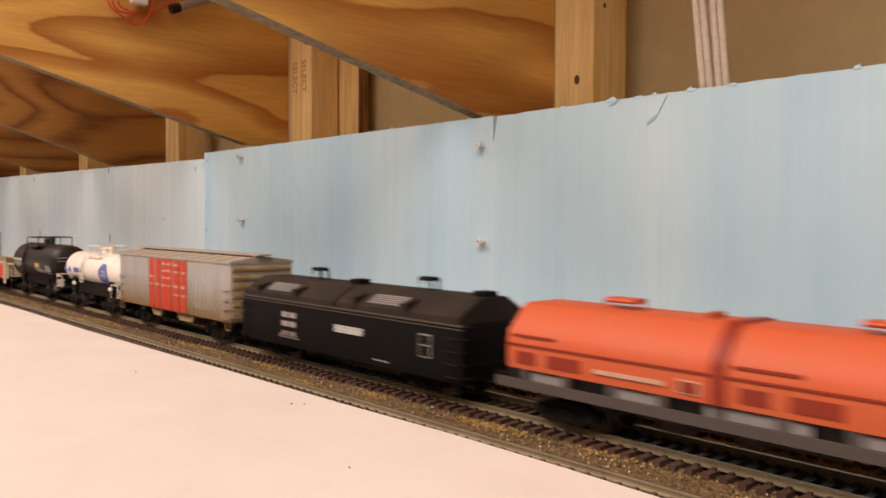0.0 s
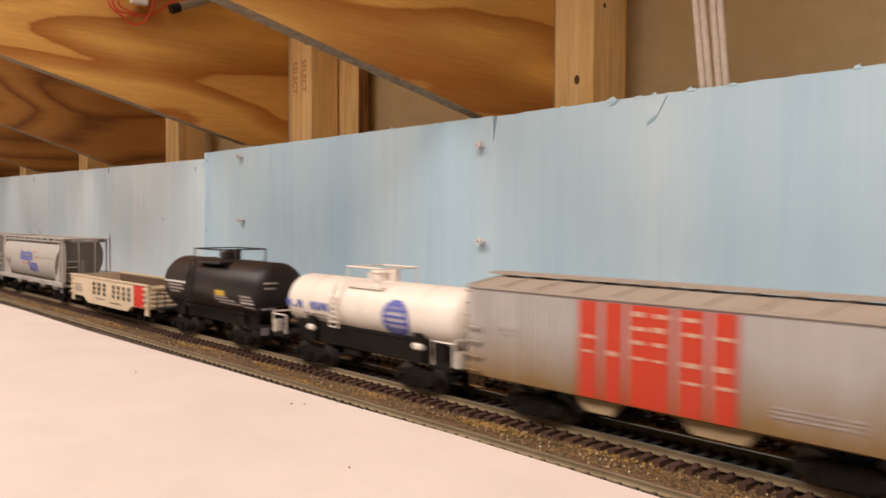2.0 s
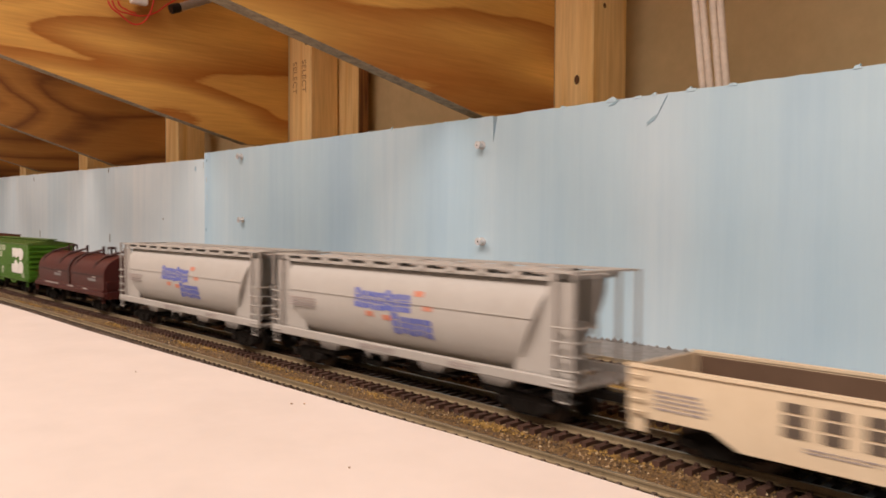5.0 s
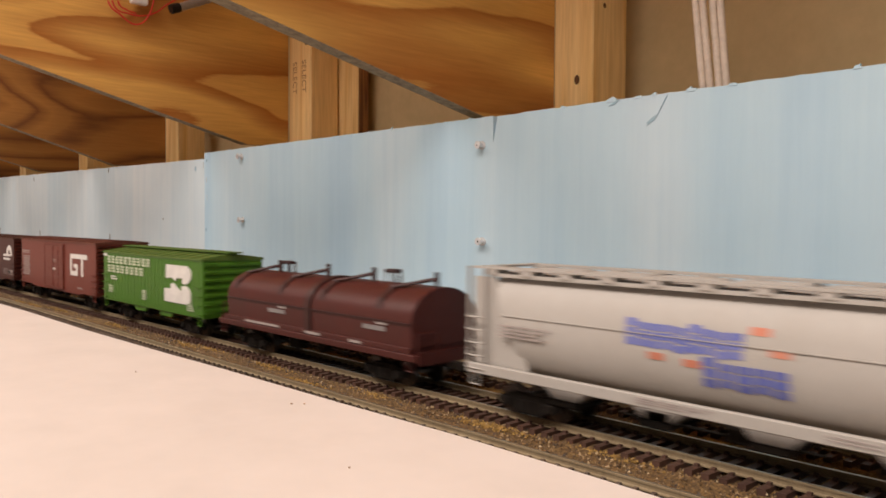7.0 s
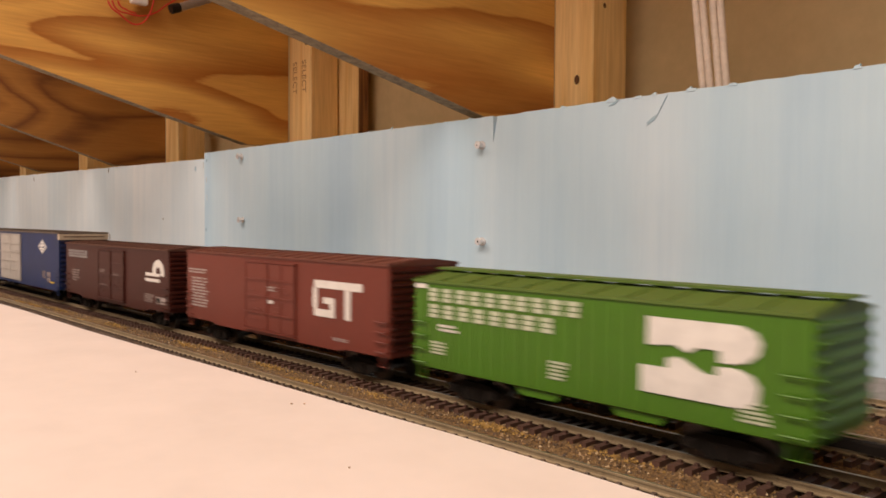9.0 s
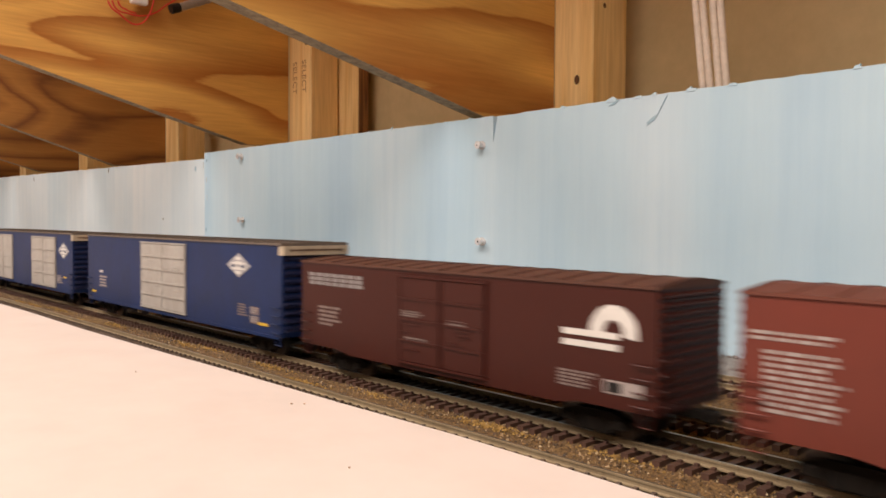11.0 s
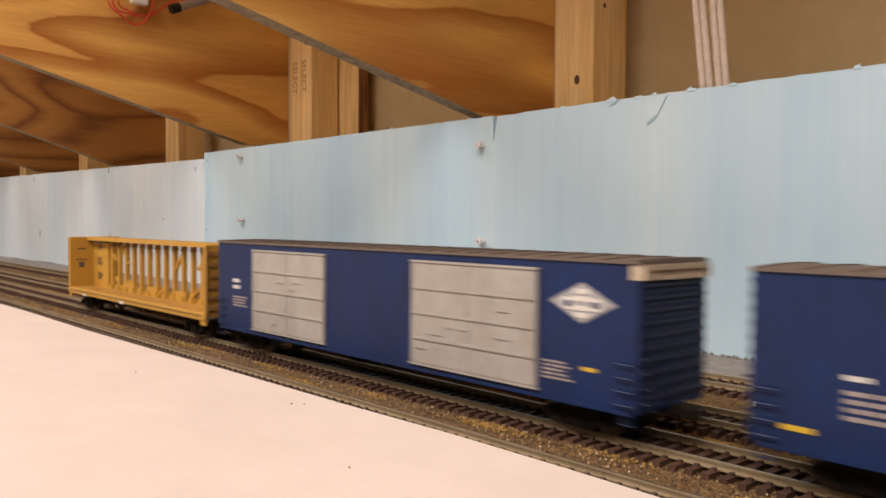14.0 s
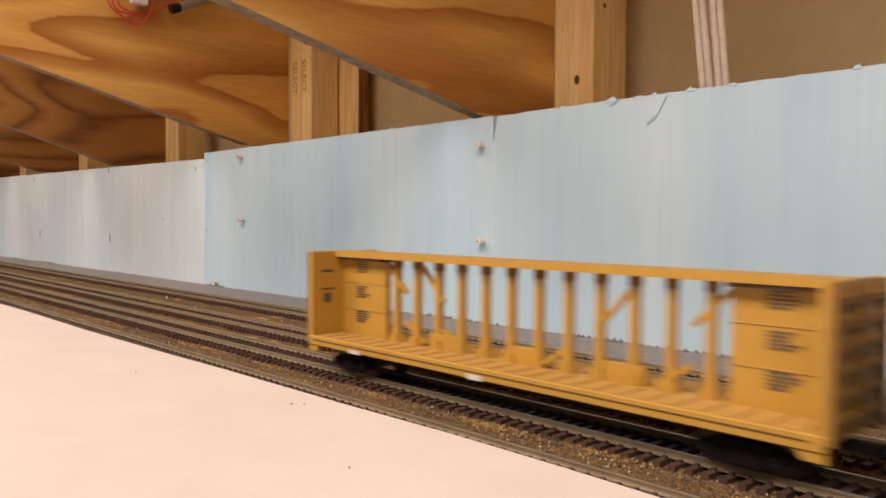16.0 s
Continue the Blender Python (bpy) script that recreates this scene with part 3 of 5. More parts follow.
def wheelset_mesh():
    bm = bmesh.new()
    for s in (-1, 1):
        m = Matrix.Translation((0, s * 0.0083, 0)) @ pose(0, 0, 0, 90)
        bmesh.ops.create_cone(bm, cap_ends=True, segments=18, radius1=0.0048, radius2=0.0048, depth=0.0022, matrix=m)
        m = Matrix.Translation((0, s * 0.0070, 0)) @ pose(0, 0, 0, 90)
        bmesh.ops.create_cone(bm, cap_ends=True, segments=18, radius1=0.0054, radius2=0.0054, depth=0.0005, matrix=m)
        m = Matrix.Translation((0, s * 0.0094, 0)) @ pose(0, 0, 0, 90)
        bmesh.ops.create_cone(bm, cap_ends=True, segments=12, radius1=0.0016, radius2=0.0012, depth=0.0012, matrix=m)
    tube(bm, [(0, -0.0107, 0), (0, 0.0107, 0)], 0.0010, 8)
    return mesh_of("wheelset", bm, WHEEL)


TRUCK_MESH, WHEELSET_MESH = truck_mesh(), wheelset_mesh()


def undercarriage(car, length, inset=0.026, sill=True, gear=TRUCK, low=0.0092):
    """Trucks with wheelsets, centre sill, couplers and brake gear."""
    for s in (-1, 1):
        t = new("truck", TRUCK_MESH)
        t.parent = car
        t.matrix_basis = pose(s * (length / 2 - inset), 0, 0)
        for x in (-0.00975, 0.00975):
            w = new("wheelset", WHEELSET_MESH)
            w.parent = t
            w.matrix_basis = pose(x, 0, 0.0048)
            WHEELSETS.append((w, x))
        e = length / 2
        bm = bmesh.new()
        a, b = sorted((s * (e - 0.004), s * (e + 0.0075)))
        box(bm, a, b, -0.0016, 0.0016, 0.0088, 0.0112)
        a, b = sorted((s * (e + 0.0055), s * (e + 0.0098)))
        box(bm, a, b, -0.0024, 0.0016, 0.0080, 0.0116, bevel=0.0006)
        part("coupler", bm, TRUCK, car, "dark knuckle coupler")
    if sill:
        part("centre_sill", boxes((-length / 2 + 0.002, length / 2 - 0.002, -0.0035, 0.0035, low, 0.0128)), gear, car)
        bm = bmesh.new()
        box(bm, -0.022, -0.012, -0.012, -0.006, 0.0058, 0.0118, bevel=0.0008)
        box(bm, 0.004, 0.010, -0.013, -0.008, 0.0068, 0.0118, bevel=0.0008)
        tube(bm, [(-0.03, -0.010, 0.0082), (0.03, -0.010, 0.0082)], 0.0004, 6)
        part("brake_gear", bm, gear, car)


def mark(car, x0, x1, z0, z1, mat, y=-HW, name="marking", label=""):
    return part(name, boxes((x0, x1, y - 0.00022, y + 0.0003, z0, z1)), mat, car, label)


def letters(car, x0, x1, z0, z1, n, mat, y=-HW, fill=0.72, skip=()):
    """A line of plain barred blocks in place of a name."""
    rnd = random.Random(int(1000 * abs(x0)) + n)
    bm = bmesh.new()
    w = (x1 - x0) / n
    h = z1 - z0
    for i in range(n):
        if i in skip:
            continue
        a, b = x0 + i * w, x0 + (i + fill) * w
        if h < 0.003:
            box(bm, a, b, y - 0.00022, y + 0.0003, z0, z1)
            continue
        for k in range(3):
            u, v = rnd.uniform(0.0, 0.12) * (b - a), rnd.uniform(0.0, 0.12) * (b - a)
            box(bm, a + u, b - v, y - 0.00022, y + 0.0003, z0 + (k * 0.36) * h, z0 + (k * 0.36 + 0.28) * h)
    return part("lettering", bm, mat, car, "line of plain painted blocks")


def small_print(car, x0, x1, z0, z1, rows, mat, y=-HW, seed=1):
    """Rows of tiny data as short bars of uneven length."""
    rnd = random.Random(seed)
    bm = bmesh.new()
    h = (z1 - z0) / rows
    for i in range(rows):
        end = x0 + (x1 - x0) * rnd.uniform(0.6, 1.0)
        x = x0
        while x < end:
            w = rnd.uniform(0.10, 0.34) * (x1 - x0)
            box(bm, x, min(x + w, end), y - 0.00020, y + 0.0003, z1 - (i + 0.55) * h, z1 - i * h)
            x += w + 0.05 * (x1 - x0)
    return part("small_print", bm, mat, car, "rows of tiny painted data bars")


def ladder(car, x0, x1, z0, z1, n, mat, y=-HW, out=0.0012):
    """Grab irons one above the other on the near side."""
    for i in range(n):
        z = z0 + (z1 - z0) * i / max(1, n - 1)
        bm = bmesh.new()
        tube(bm, [(x0, y + 0.0002, z), (x0, y - out, z), (x1, y - out, z), (x1, y + 0.0002, z)], 0.00033, 5)
        part("grab_iron", bm, mat, car)


def end_ladder(car, xe, s, y0, y1, z0, z1, n, mat):
    """Grab irons one above the other on an end."""
    for i in range(n):
        z = z0 + (z1 - z0) * i / max(1, n - 1)
        bm = bmesh.new()
        tube(bm, [(xe, y0, z), (xe + s * 0.0014, y0, z), (xe + s * 0.0014, y1, z), (xe, y1, z)], 0.00033, 5)
        part("grab_iron", bm, mat, car)


def stirrups(car, length, z, mat):
    for s in (-1, 1):
        for y in (-HW + 0.0005, HW - 0.0005):
            bm = bmesh.new()
            x = s * (length / 2 - 0.004)
            tube(bm, [(x - 0.002, y, z + 0.0005), (x - 0.002, y, z - 0.004), (x + 0.002, y, z - 0.004), (x + 0.002, y, z + 0.0005)], 0.0004, 5)
            part("stirrup", bm, mat, car)


def boxcar(name, label, length, z0, eave, skin, roof_mat, end_mat, rise=0.0024, panels=14, ribs=0.0, corrugations=9, roofwalk=None, fishbelly=0.0, group="freight cars"):
    """Closed car: body, panelled roof, corrugated ends, ladders, trucks."""
    car = thing(name, label, "rail car", group)
    e = length / 2
    bm = bmesh.new()
    if fishbelly:
        prof = [(-e, z0), (-e + 0.028, z0), (-e + 0.036, z0 - fishbelly), (e - 0.036, z0 - fishbelly), (e - 0.028, z0), (e, z0), (e, eave), (-e, eave)]
        sweep(bm, prof, "y", -HW, HW)
    else:
        box(bm, -e, e, -HW, HW, z0, eave, bevel=0.0004)
    body = part("body", bm, skin, car)
    if ribs:
        n = int(length / ribs)
        for i in range(1, n):
            x = -e + length * i / n
            for y in (-HW, HW):
                part("side_rib", boxes((x - 0.0005, x + 0.0005, y - 0.0003, y + 0.0003, z0 + 0.0012, eave - 0.0012)), skin, body)
    # roof
    bm = bmesh.new()
    o = HW + 0.0006
    sweep(bm, [(-o, eave - 0.0004), (o, eave - 0.0004), (o, eave + 0.0004), (0.004, eave + rise), (-0.004, eave + rise), (-o, eave + 0.0004)], "x", -e - 0.0004, e + 0.0004)
    roof = part("roof", bm, roof_mat, car)
    for i in range(panels + 1):
        bm = bmesh.new()
        x = -e + 0.001 + (length - 0.002) * i / panels
        sweep(bm, [(-o, eave + 0.0003), (o, eave + 0.0003), (o, eave + 0.0008), (0.004, eave + rise + 0.0003), (-0.004, eave + rise + 0.0003), (-o, eave + 0.0008)], "x", x - 0.0005, x + 0.0005)
        part("roof_seam", bm, roof_mat, roof)
    if roofwalk:
        part("running_board", boxes((-e - 0.003, e + 0.003, -0.0042, 0.0042, eave + rise + 0.0009, eave + rise + 0.0017)), roofwalk, roof)
        for i in range(12):
            x = -e + 0.003 + (length - 0.006) * i / 11
            part("board_bracket", boxes((x - 0.0008, x + 0.0008, -0.0036, 0.0036, eave + rise - 0.0002, eave + rise + 0.0010)), roofwalk, roof)
    # ends
    for s in (-1, 1):
        h = (eave - z0 - 0.003) / corrugations
        for i in range(corrugations):
            bm = bmesh.new()
            z = z0 + 0.002 + (i + 0.5) * h
            a, b = sorted((s * (e - 0.0002), s * (e + 0.0010)))
            sx = s * (e + 0.0010)
            sweep(bm, [(s * (e - 0.0002), z - 0.42 * h), (sx, z - 0.12 * h), (sx, z + 0.12 * h), (s * (e - 0.0002), z + 0.42 * h)], "y", -HW + 0.0012, HW - 0.0012)
            part("end_corrugation", bm, end_mat, car)
        end_ladder(car, s * (e + 0.0008), s, -HW + 0.0012, -HW + 0.0075, z0 + 0.003, z0 + 0.016 if not roofwalk else eave - 0.002, 4 if not roofwalk else 7, end_mat)
        x0, x1 = sorted((s * (e - 0.0010), s * (e - 0.0072)))
        ladder(car, x0, x1, z0 + 0.002, (z0 + 0.014) if not roofwalk else z0 + 0.017, 4, skin)
    stirrups(car, length, z0, skin)
    undercarriage(car, length)
    return car


def door(car, x0, x1, z0, z1, mat, bars, posts, y=-HW, proud=0.0009):
    """Sliding door with pressed ribs, rails and lock bars."""
    d = part("door", boxes((x0, x1, y - proud, y + 0.0003, z0, z1), bevel=0.0003), mat, car)
    bm = bmesh.new()
    for i in range(1, bars):
        z = z0 + (z1 - z0) * i / bars
        box(bm, x0 + 0.0004, x1 - 0.0004, y - proud - 0.0005, y - proud, z - 0.0004, z + 0.0004)
    for i in range(posts + 1):
        x = x0 + 0.0005 + (x1 - x0 - 0.001) * i / max(1, posts)
        box(bm, x - 0.0004, x + 0.0004, y - proud - 0.0003, y - proud, z0 + 0.0004, z1 - 0.0004)
    box(bm, x0 - 0.0006, x1 + 0.0006, y - proud - 0.0004, y + 0.0002, z1, z1 + 0.0008)
    box(bm, x0 - 0.0006, x1 + 0.0006, y - proud - 0.0004, y + 0.0002, z0 - 0.0008, z0)
    part("door_rib", bm, mat, d)
    rnd = random.Random(int((x1 + 1) * 5000))
    for _ in range(7):
        xa = rnd.uniform(x0 + 0.002, x1 - 0.012)
        z = rnd.uniform(z0 + 0.003, z0 + 0.65 * (z1 - z0))
        part("lock_bar", boxes((xa, xa + rnd.uniform(0.003, 0.009), y - proud - 0.0004, y - proud, z, z + 0.0005)), mat, d)
    return d


def moving(car, x8):
    MOVING.append((car, x8))
    car.matrix_basis = pose(x8, LINE, RAIL_TOP)


# ---- paints of the train ----
ORANGE = paint("orange_paint", (0.50, 0.086, 0.028), (0.40, 0.125, 0.060), 0.55, 0.55)
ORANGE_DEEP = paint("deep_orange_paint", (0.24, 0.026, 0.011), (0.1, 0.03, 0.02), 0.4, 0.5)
GREY_FRAME = paint("weathered_grey_frame", (0.075, 0.060, 0.054), (0.06, 0.045, 0.035), 0.6, 0.7)
PALE_PLATE = paint("pale_plate", (0.23, 0.215, 0.21), (0.11, 0.09, 0.085), 0.5, 0.6)
GON_BLACK = paint("satin_black", (0.0025, 0.0022, 0.0025), (0.011, 0.008, 0.007), 0.4, 0.55)
GON_BLACK.node_tree.nodes["Principled BSDF"].inputs["Specular IOR Level"].default_value = 0.12
COVER_BROWN = paint("dusty_black_cover", (0.010, 0.007, 0.005), (0.050, 0.030, 0.019), 0.7, 0.65)
RIM_BROWN = paint("dusty_rim", (0.075, 0.056, 0.043), (0.06, 0.04, 0.03), 0.5, 0.6)
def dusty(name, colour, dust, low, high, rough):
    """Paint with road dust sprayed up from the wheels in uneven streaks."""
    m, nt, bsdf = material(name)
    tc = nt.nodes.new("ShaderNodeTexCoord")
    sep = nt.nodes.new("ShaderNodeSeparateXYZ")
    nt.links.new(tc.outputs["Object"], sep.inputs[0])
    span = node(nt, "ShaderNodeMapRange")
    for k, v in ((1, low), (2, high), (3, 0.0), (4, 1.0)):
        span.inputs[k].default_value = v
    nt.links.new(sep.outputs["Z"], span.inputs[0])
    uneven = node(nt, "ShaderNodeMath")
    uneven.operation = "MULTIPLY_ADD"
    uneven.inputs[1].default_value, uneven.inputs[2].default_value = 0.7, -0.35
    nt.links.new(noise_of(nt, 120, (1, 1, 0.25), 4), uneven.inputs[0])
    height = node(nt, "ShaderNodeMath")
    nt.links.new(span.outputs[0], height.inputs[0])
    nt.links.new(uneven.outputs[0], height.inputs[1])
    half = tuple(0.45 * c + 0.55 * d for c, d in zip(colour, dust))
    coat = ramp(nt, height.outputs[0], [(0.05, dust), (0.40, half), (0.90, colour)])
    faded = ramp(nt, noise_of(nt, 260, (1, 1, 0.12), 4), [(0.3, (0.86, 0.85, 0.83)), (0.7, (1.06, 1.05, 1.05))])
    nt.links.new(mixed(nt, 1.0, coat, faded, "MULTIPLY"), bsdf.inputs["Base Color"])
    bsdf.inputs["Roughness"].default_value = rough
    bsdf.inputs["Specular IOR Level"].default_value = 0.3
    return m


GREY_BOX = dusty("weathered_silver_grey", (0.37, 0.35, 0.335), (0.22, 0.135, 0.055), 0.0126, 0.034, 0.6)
GREY_ROOF = paint("dusty_grey_roof", (0.36, 0.31, 0.26), (0.26, 0.20, 0.14), 0.6, 0.75)
TAN_END = paint("tan_weathered_end", (0.36, 0.265, 0.15), (0.19, 0.12, 0.06), 0.6, 0.7)
RED_PANEL = paint("red_orange_panel", (0.47, 0.034, 0.011), (0.36, 0.10, 0.06), 0.45, 0.6)
CREAM_INK = paint("worn_cream_lettering", (0.52, 0.34, 0.25), (0.45, 0.16, 0.09), 0.5, 0.6)
TANK_WHITE = paint("cream_white_tank", (0.74, 0.675, 0.60), (0.6, 0.48, 0.36), 0.3, 0.4)
TANK_BLACK = paint("dusty_black_tank", (0.012, 0.010, 0.010), (0.06, 0.038, 0.03), 0.5, 0.42)
BLUE_INK = paint("blue_marking", (0.07, 0.10, 0.36), (0.25, 0.25, 0.45), 0.4, 0.5)
RED_INK = paint("orange_red_marking", (0.50, 0.17, 0.10), (0.42, 0.30, 0.25), 0.5, 0.5)
YELLOW_INK = plain("yellow_marking", (0.55, 0.36, 0.025), 0.5)
CREAM = paint("cream_gondola", (0.66, 0.54, 0.38), (0.42, 0.30, 0.17), 0.45, 0.55)
RED = paint("bright_red", (0.55, 0.03, 0.018), (0.35, 0.05, 0.03), 0.3, 0.5)
# Rusty lining brown; also stands for shade under a chord and in a slot.
RUST_AND_SHADE = paint("rust_and_shade_brown", (0.13, 0.08, 0.05), (0.06, 0.035, 0.02), 0.6, 0.8)
DARK_INK = plain("dark_lettering", (0.10, 0.075, 0.055), 0.6)
HOPPER_GREY = paint("light_grey_hopper", (0.385, 0.365, 0.335), (0.28, 0.245, 0.20), 0.4, 0.5)
# Darker copy of the hopper grey; shade of ends and undersides is in it.
HOPPER_SHADE = paint("shaded_grey_hopper", (0.33, 0.308, 0.285), (0.21, 0.178, 0.145), 0.5, 0.6)
MAROON = paint("maroon_paint", (0.066, 0.0150, 0.0118), (0.040, 0.0165, 0.013), 0.7, 0.45)
MAROON_DARK = paint("dark_maroon_bar", (0.035, 0.011, 0.009), (0.04, 0.02, 0.02), 0.4, 0.5)
GREEN = paint("cascade_green", (0.051, 0.1462, 0.00952), (0.0476, 0.0816, 0.0136), 0.4, 0.42)
GREEN_INK = plain("greenish_white_lettering", (0.43, 0.47, 0.34), 0.55)
GREEN_ROOF = paint("dusty_green_roof", (0.0735, 0.133, 0.021), (0.063, 0.07, 0.021), 0.5, 0.6)
BROWN_RED = paint("box_car_red", (0.138, 0.0312, 0.0204), (0.078, 0.027, 0.018), 0.4, 0.45)
BROWN_ROOF = paint("box_car_red_roof", (0.126, 0.039, 0.0252), (0.078, 0.036, 0.024), 0.5, 0.6)
BROWN_DARK = paint("dark_oxide_brown", (0.047, 0.0098, 0.0062), (0.026, 0.0085, 0.006), 0.4, 0.45)
OXIDE_ROOF = paint("dusty_oxide_roof", (0.085, 0.034, 0.022), (0.045, 0.024, 0.017), 0.6, 0.65)
FADED_INK = plain("very_faded_lettering", (0.19, 0.145, 0.13), 0.6)
for dull in (BROWN_DARK, BROWN_RED, MAROON):
    dull.node_tree.nodes["Principled BSDF"].inputs["Specular IOR Level"].default_value = 0.22
NAVY = paint("deep_blue_paint", (0.0070, 0.0230, 0.094), (0.008, 0.012, 0.026), 0.8, 0.48)
NAVY.node_tree.nodes["Principled BSDF"].inputs["Specular IOR Level"].default_value = 0.25
# Side blue darkened for the ends, with their turn from the light painted in.
NAVY_END_SHADE = paint("shaded_blue_end", (0.011, 0.0154, 0.05225), (0.011, 0.0099, 0.0165), 0.5, 0.5)
SILVER_DOOR = paint("aluminium_door", (0.37, 0.35, 0.32), (0.18, 0.155, 0.125), 0.7, 0.5)
TAN_ROOF = paint("tan_galvanised_roof", (0.135, 0.108, 0.088), (0.075, 0.058, 0.046), 0.5, 0.75)
CREAM_TRIM = paint("cream_trim", (0.50, 0.42, 0.31), (0.20, 0.16, 0.11), 0.6, 0.65)
EMBLEM_GREY = paint("grey_white_emblem", (0.33, 0.325, 0.33), (0.20, 0.19, 0.19), 0.5, 0.6)
YELLOW = paint("golden_yellow", (0.47, 0.265, 0.042), (0.28, 0.15, 0.035), 0.35, 0.45)
YELLOW_DECK = paint("worn_yellow_deck", (0.47, 0.272, 0.066), (0.36, 0.2, 0.06), 0.5, 0.6)
YELLOW_RUST = paint("rust_stained_yellow", (0.30, 0.155, 0.035), (0.11, 0.055, 0.022), 0.8, 0.7)


def wrap_mark(car, x0, x1, a0, a1, r, cz, mat, label=""):
    """A marking that follows a round tank, between two angles from straight down to the near side."""
    bm = bmesh.new()
    rows = []
    n = 6
    for i in range(n + 1):
        a = radians(a0 + (a1 - a0) * i / n)
        rows.append([bm.verts.new((x, -(r + 0.00025) * math.cos(a), cz + (r + 0.00025) * math.sin(a))) for x in (x0, x1)])
    for u, w in zip(rows, rows[1:]):
        bm.faces.new((u[0], u[1], w[1], w[0]))
    geom = bmesh.ops.extrude_face_region(bm, geom=bm.faces[:])
    bmesh.ops.translate(bm, vec=(0, 0.0004, 0), verts=[v for v in geom["geom"] if isinstance(v, bmesh.types.BMVert)])
    return part("marking", bm, mat, car, label)


def hood(car, x0, x1, profile, mat, label=""):
    bm = bmesh.new()
    sweep(bm, profile, "x", x0, x1)
    return part("hood", bm, mat, car, label, True)


def lift_loop(parent, x, z, w, h, mat, y=0.0, deep=0.005):
    bm = bmesh.new()
    for dy in (-deep, deep):
        tube(bm, [(x - w / 2, y + dy, z - 0.002), (x - w / 2, y + dy, z + h), (x + w / 2, y + dy, z + h), (x + w / 2, y + dy, z - 0.002)], 0.0006, 6)
    box(bm, x - w / 2, x + w / 2, y - deep, y + deep, z + h - 0.0008, z + h + 0.0008)
    return part("lifting_bracket", bm, mat, parent)


def orange_coil_car():
    L = 0.161
    car = thing("coil_car", "bright orange covered coil car on a weathered grey frame", "rail car", "freight cars")
    e = L / 2
    bm = bmesh.new()
    box(bm, -e, e, -0.0172, 0.0172, 0.0108, 0.0132, bevel=0.0003)
    box(bm, -e, e, -0.0186, -0.0170, 0.0112, 0.0142)
    box(bm, -e, e, 0.0170, 0.0186, 0.0112, 0.0146)
    part("frame", bm, GREY_FRAME, car, "weathered grey side sills")
    for i in range(9):
        x = -e + 0.012 + i * (L - 0.024) / 8
        each("stake_pocket", GREY_FRAME, car, [(x - 0.0015, x + 0.0015, y, y + 0.0014, 0.0132, 0.0178) for y in (-0.0178, 0.0164)])
    part("well", boxes((-e + 0.003, e - 0.003, -0.0155, 0.0155, 0.0132, 0.0180)), BLACK, car, "dark coil well")
    for x0, x1 in ((-0.066, -0.050), (-0.036, -0.019), (-0.004, 0.024), (0.036, 0.054)):
        mark(car, x0, x1, 0.0142, 0.0172, PALE_PLATE, -0.0168, "plate", "pale stencilled plate")
    prof = [(-0.0180, 0.0178), (-0.0183, 0.0262), (-0.0176, 0.0300), (-0.0105, 0.0378), (-0.0080, 0.0388), (0.0080, 0.0388), (0.0105, 0.0378), (0.0176, 0.0300), (0.0183, 0.0262), (0.0180, 0.0178)]
    rib = [(y * 1.03, z + (0.0006 if z > 0.02 else 0)) for y, z in prof]
    for x0, x1 in ((-0.0755, -0.0020), (0.0020, 0.0755)):
        h = hood(car, x0, x1, prof, ORANGE, "glossy orange removable hood")
        lift_loop(h, (x0 + x1) / 2 - 0.003, 0.0384, 0.011, 0.0030, ORANGE, 0.0, 0.003)
        mid = (x0 + x1) / 2
        bm = bmesh.new()
        box(bm, x0 + 0.0002, x1 - 0.0002, -0.0187, -0.0181, 0.0255, 0.0261)
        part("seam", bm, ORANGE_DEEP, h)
        # Flat marks: shade of the pockets and the slot is put into deep orange.
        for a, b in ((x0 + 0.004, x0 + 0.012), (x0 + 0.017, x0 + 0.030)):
            mark(h, a, b, 0.0196, 0.0236, ORANGE_DEEP, -0.0181, "pocket_shade", "flat deep orange mark for a shaded lifting pocket")
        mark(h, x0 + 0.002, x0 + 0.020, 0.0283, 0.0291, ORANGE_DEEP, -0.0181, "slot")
        part("corner_post", boxes((x1 - 0.010, x1 - 0.008, -0.004, 0.004, 0.0386, 0.0405)), ORANGE, h)
    bm = bmesh.new()
    sweep(bm, rib, "x", -0.0022, 0.0022)
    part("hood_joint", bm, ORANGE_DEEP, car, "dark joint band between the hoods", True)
    letters(car, -0.040, -0.016, 0.0206, 0.0218, 9, CREAM_INK, -0.0184, 0.9)
    mark(car, -0.0118, -0.0052, 0.0194, 0.0232, CREAM_INK, -0.0182)
    mark(car, -0.0112, -0.0058, 0.0198, 0.0228, ORANGE_DEEP, -0.0184)
    undercarriage(car, L, gear=GREY_FRAME)
    moving(car, 1.1978)


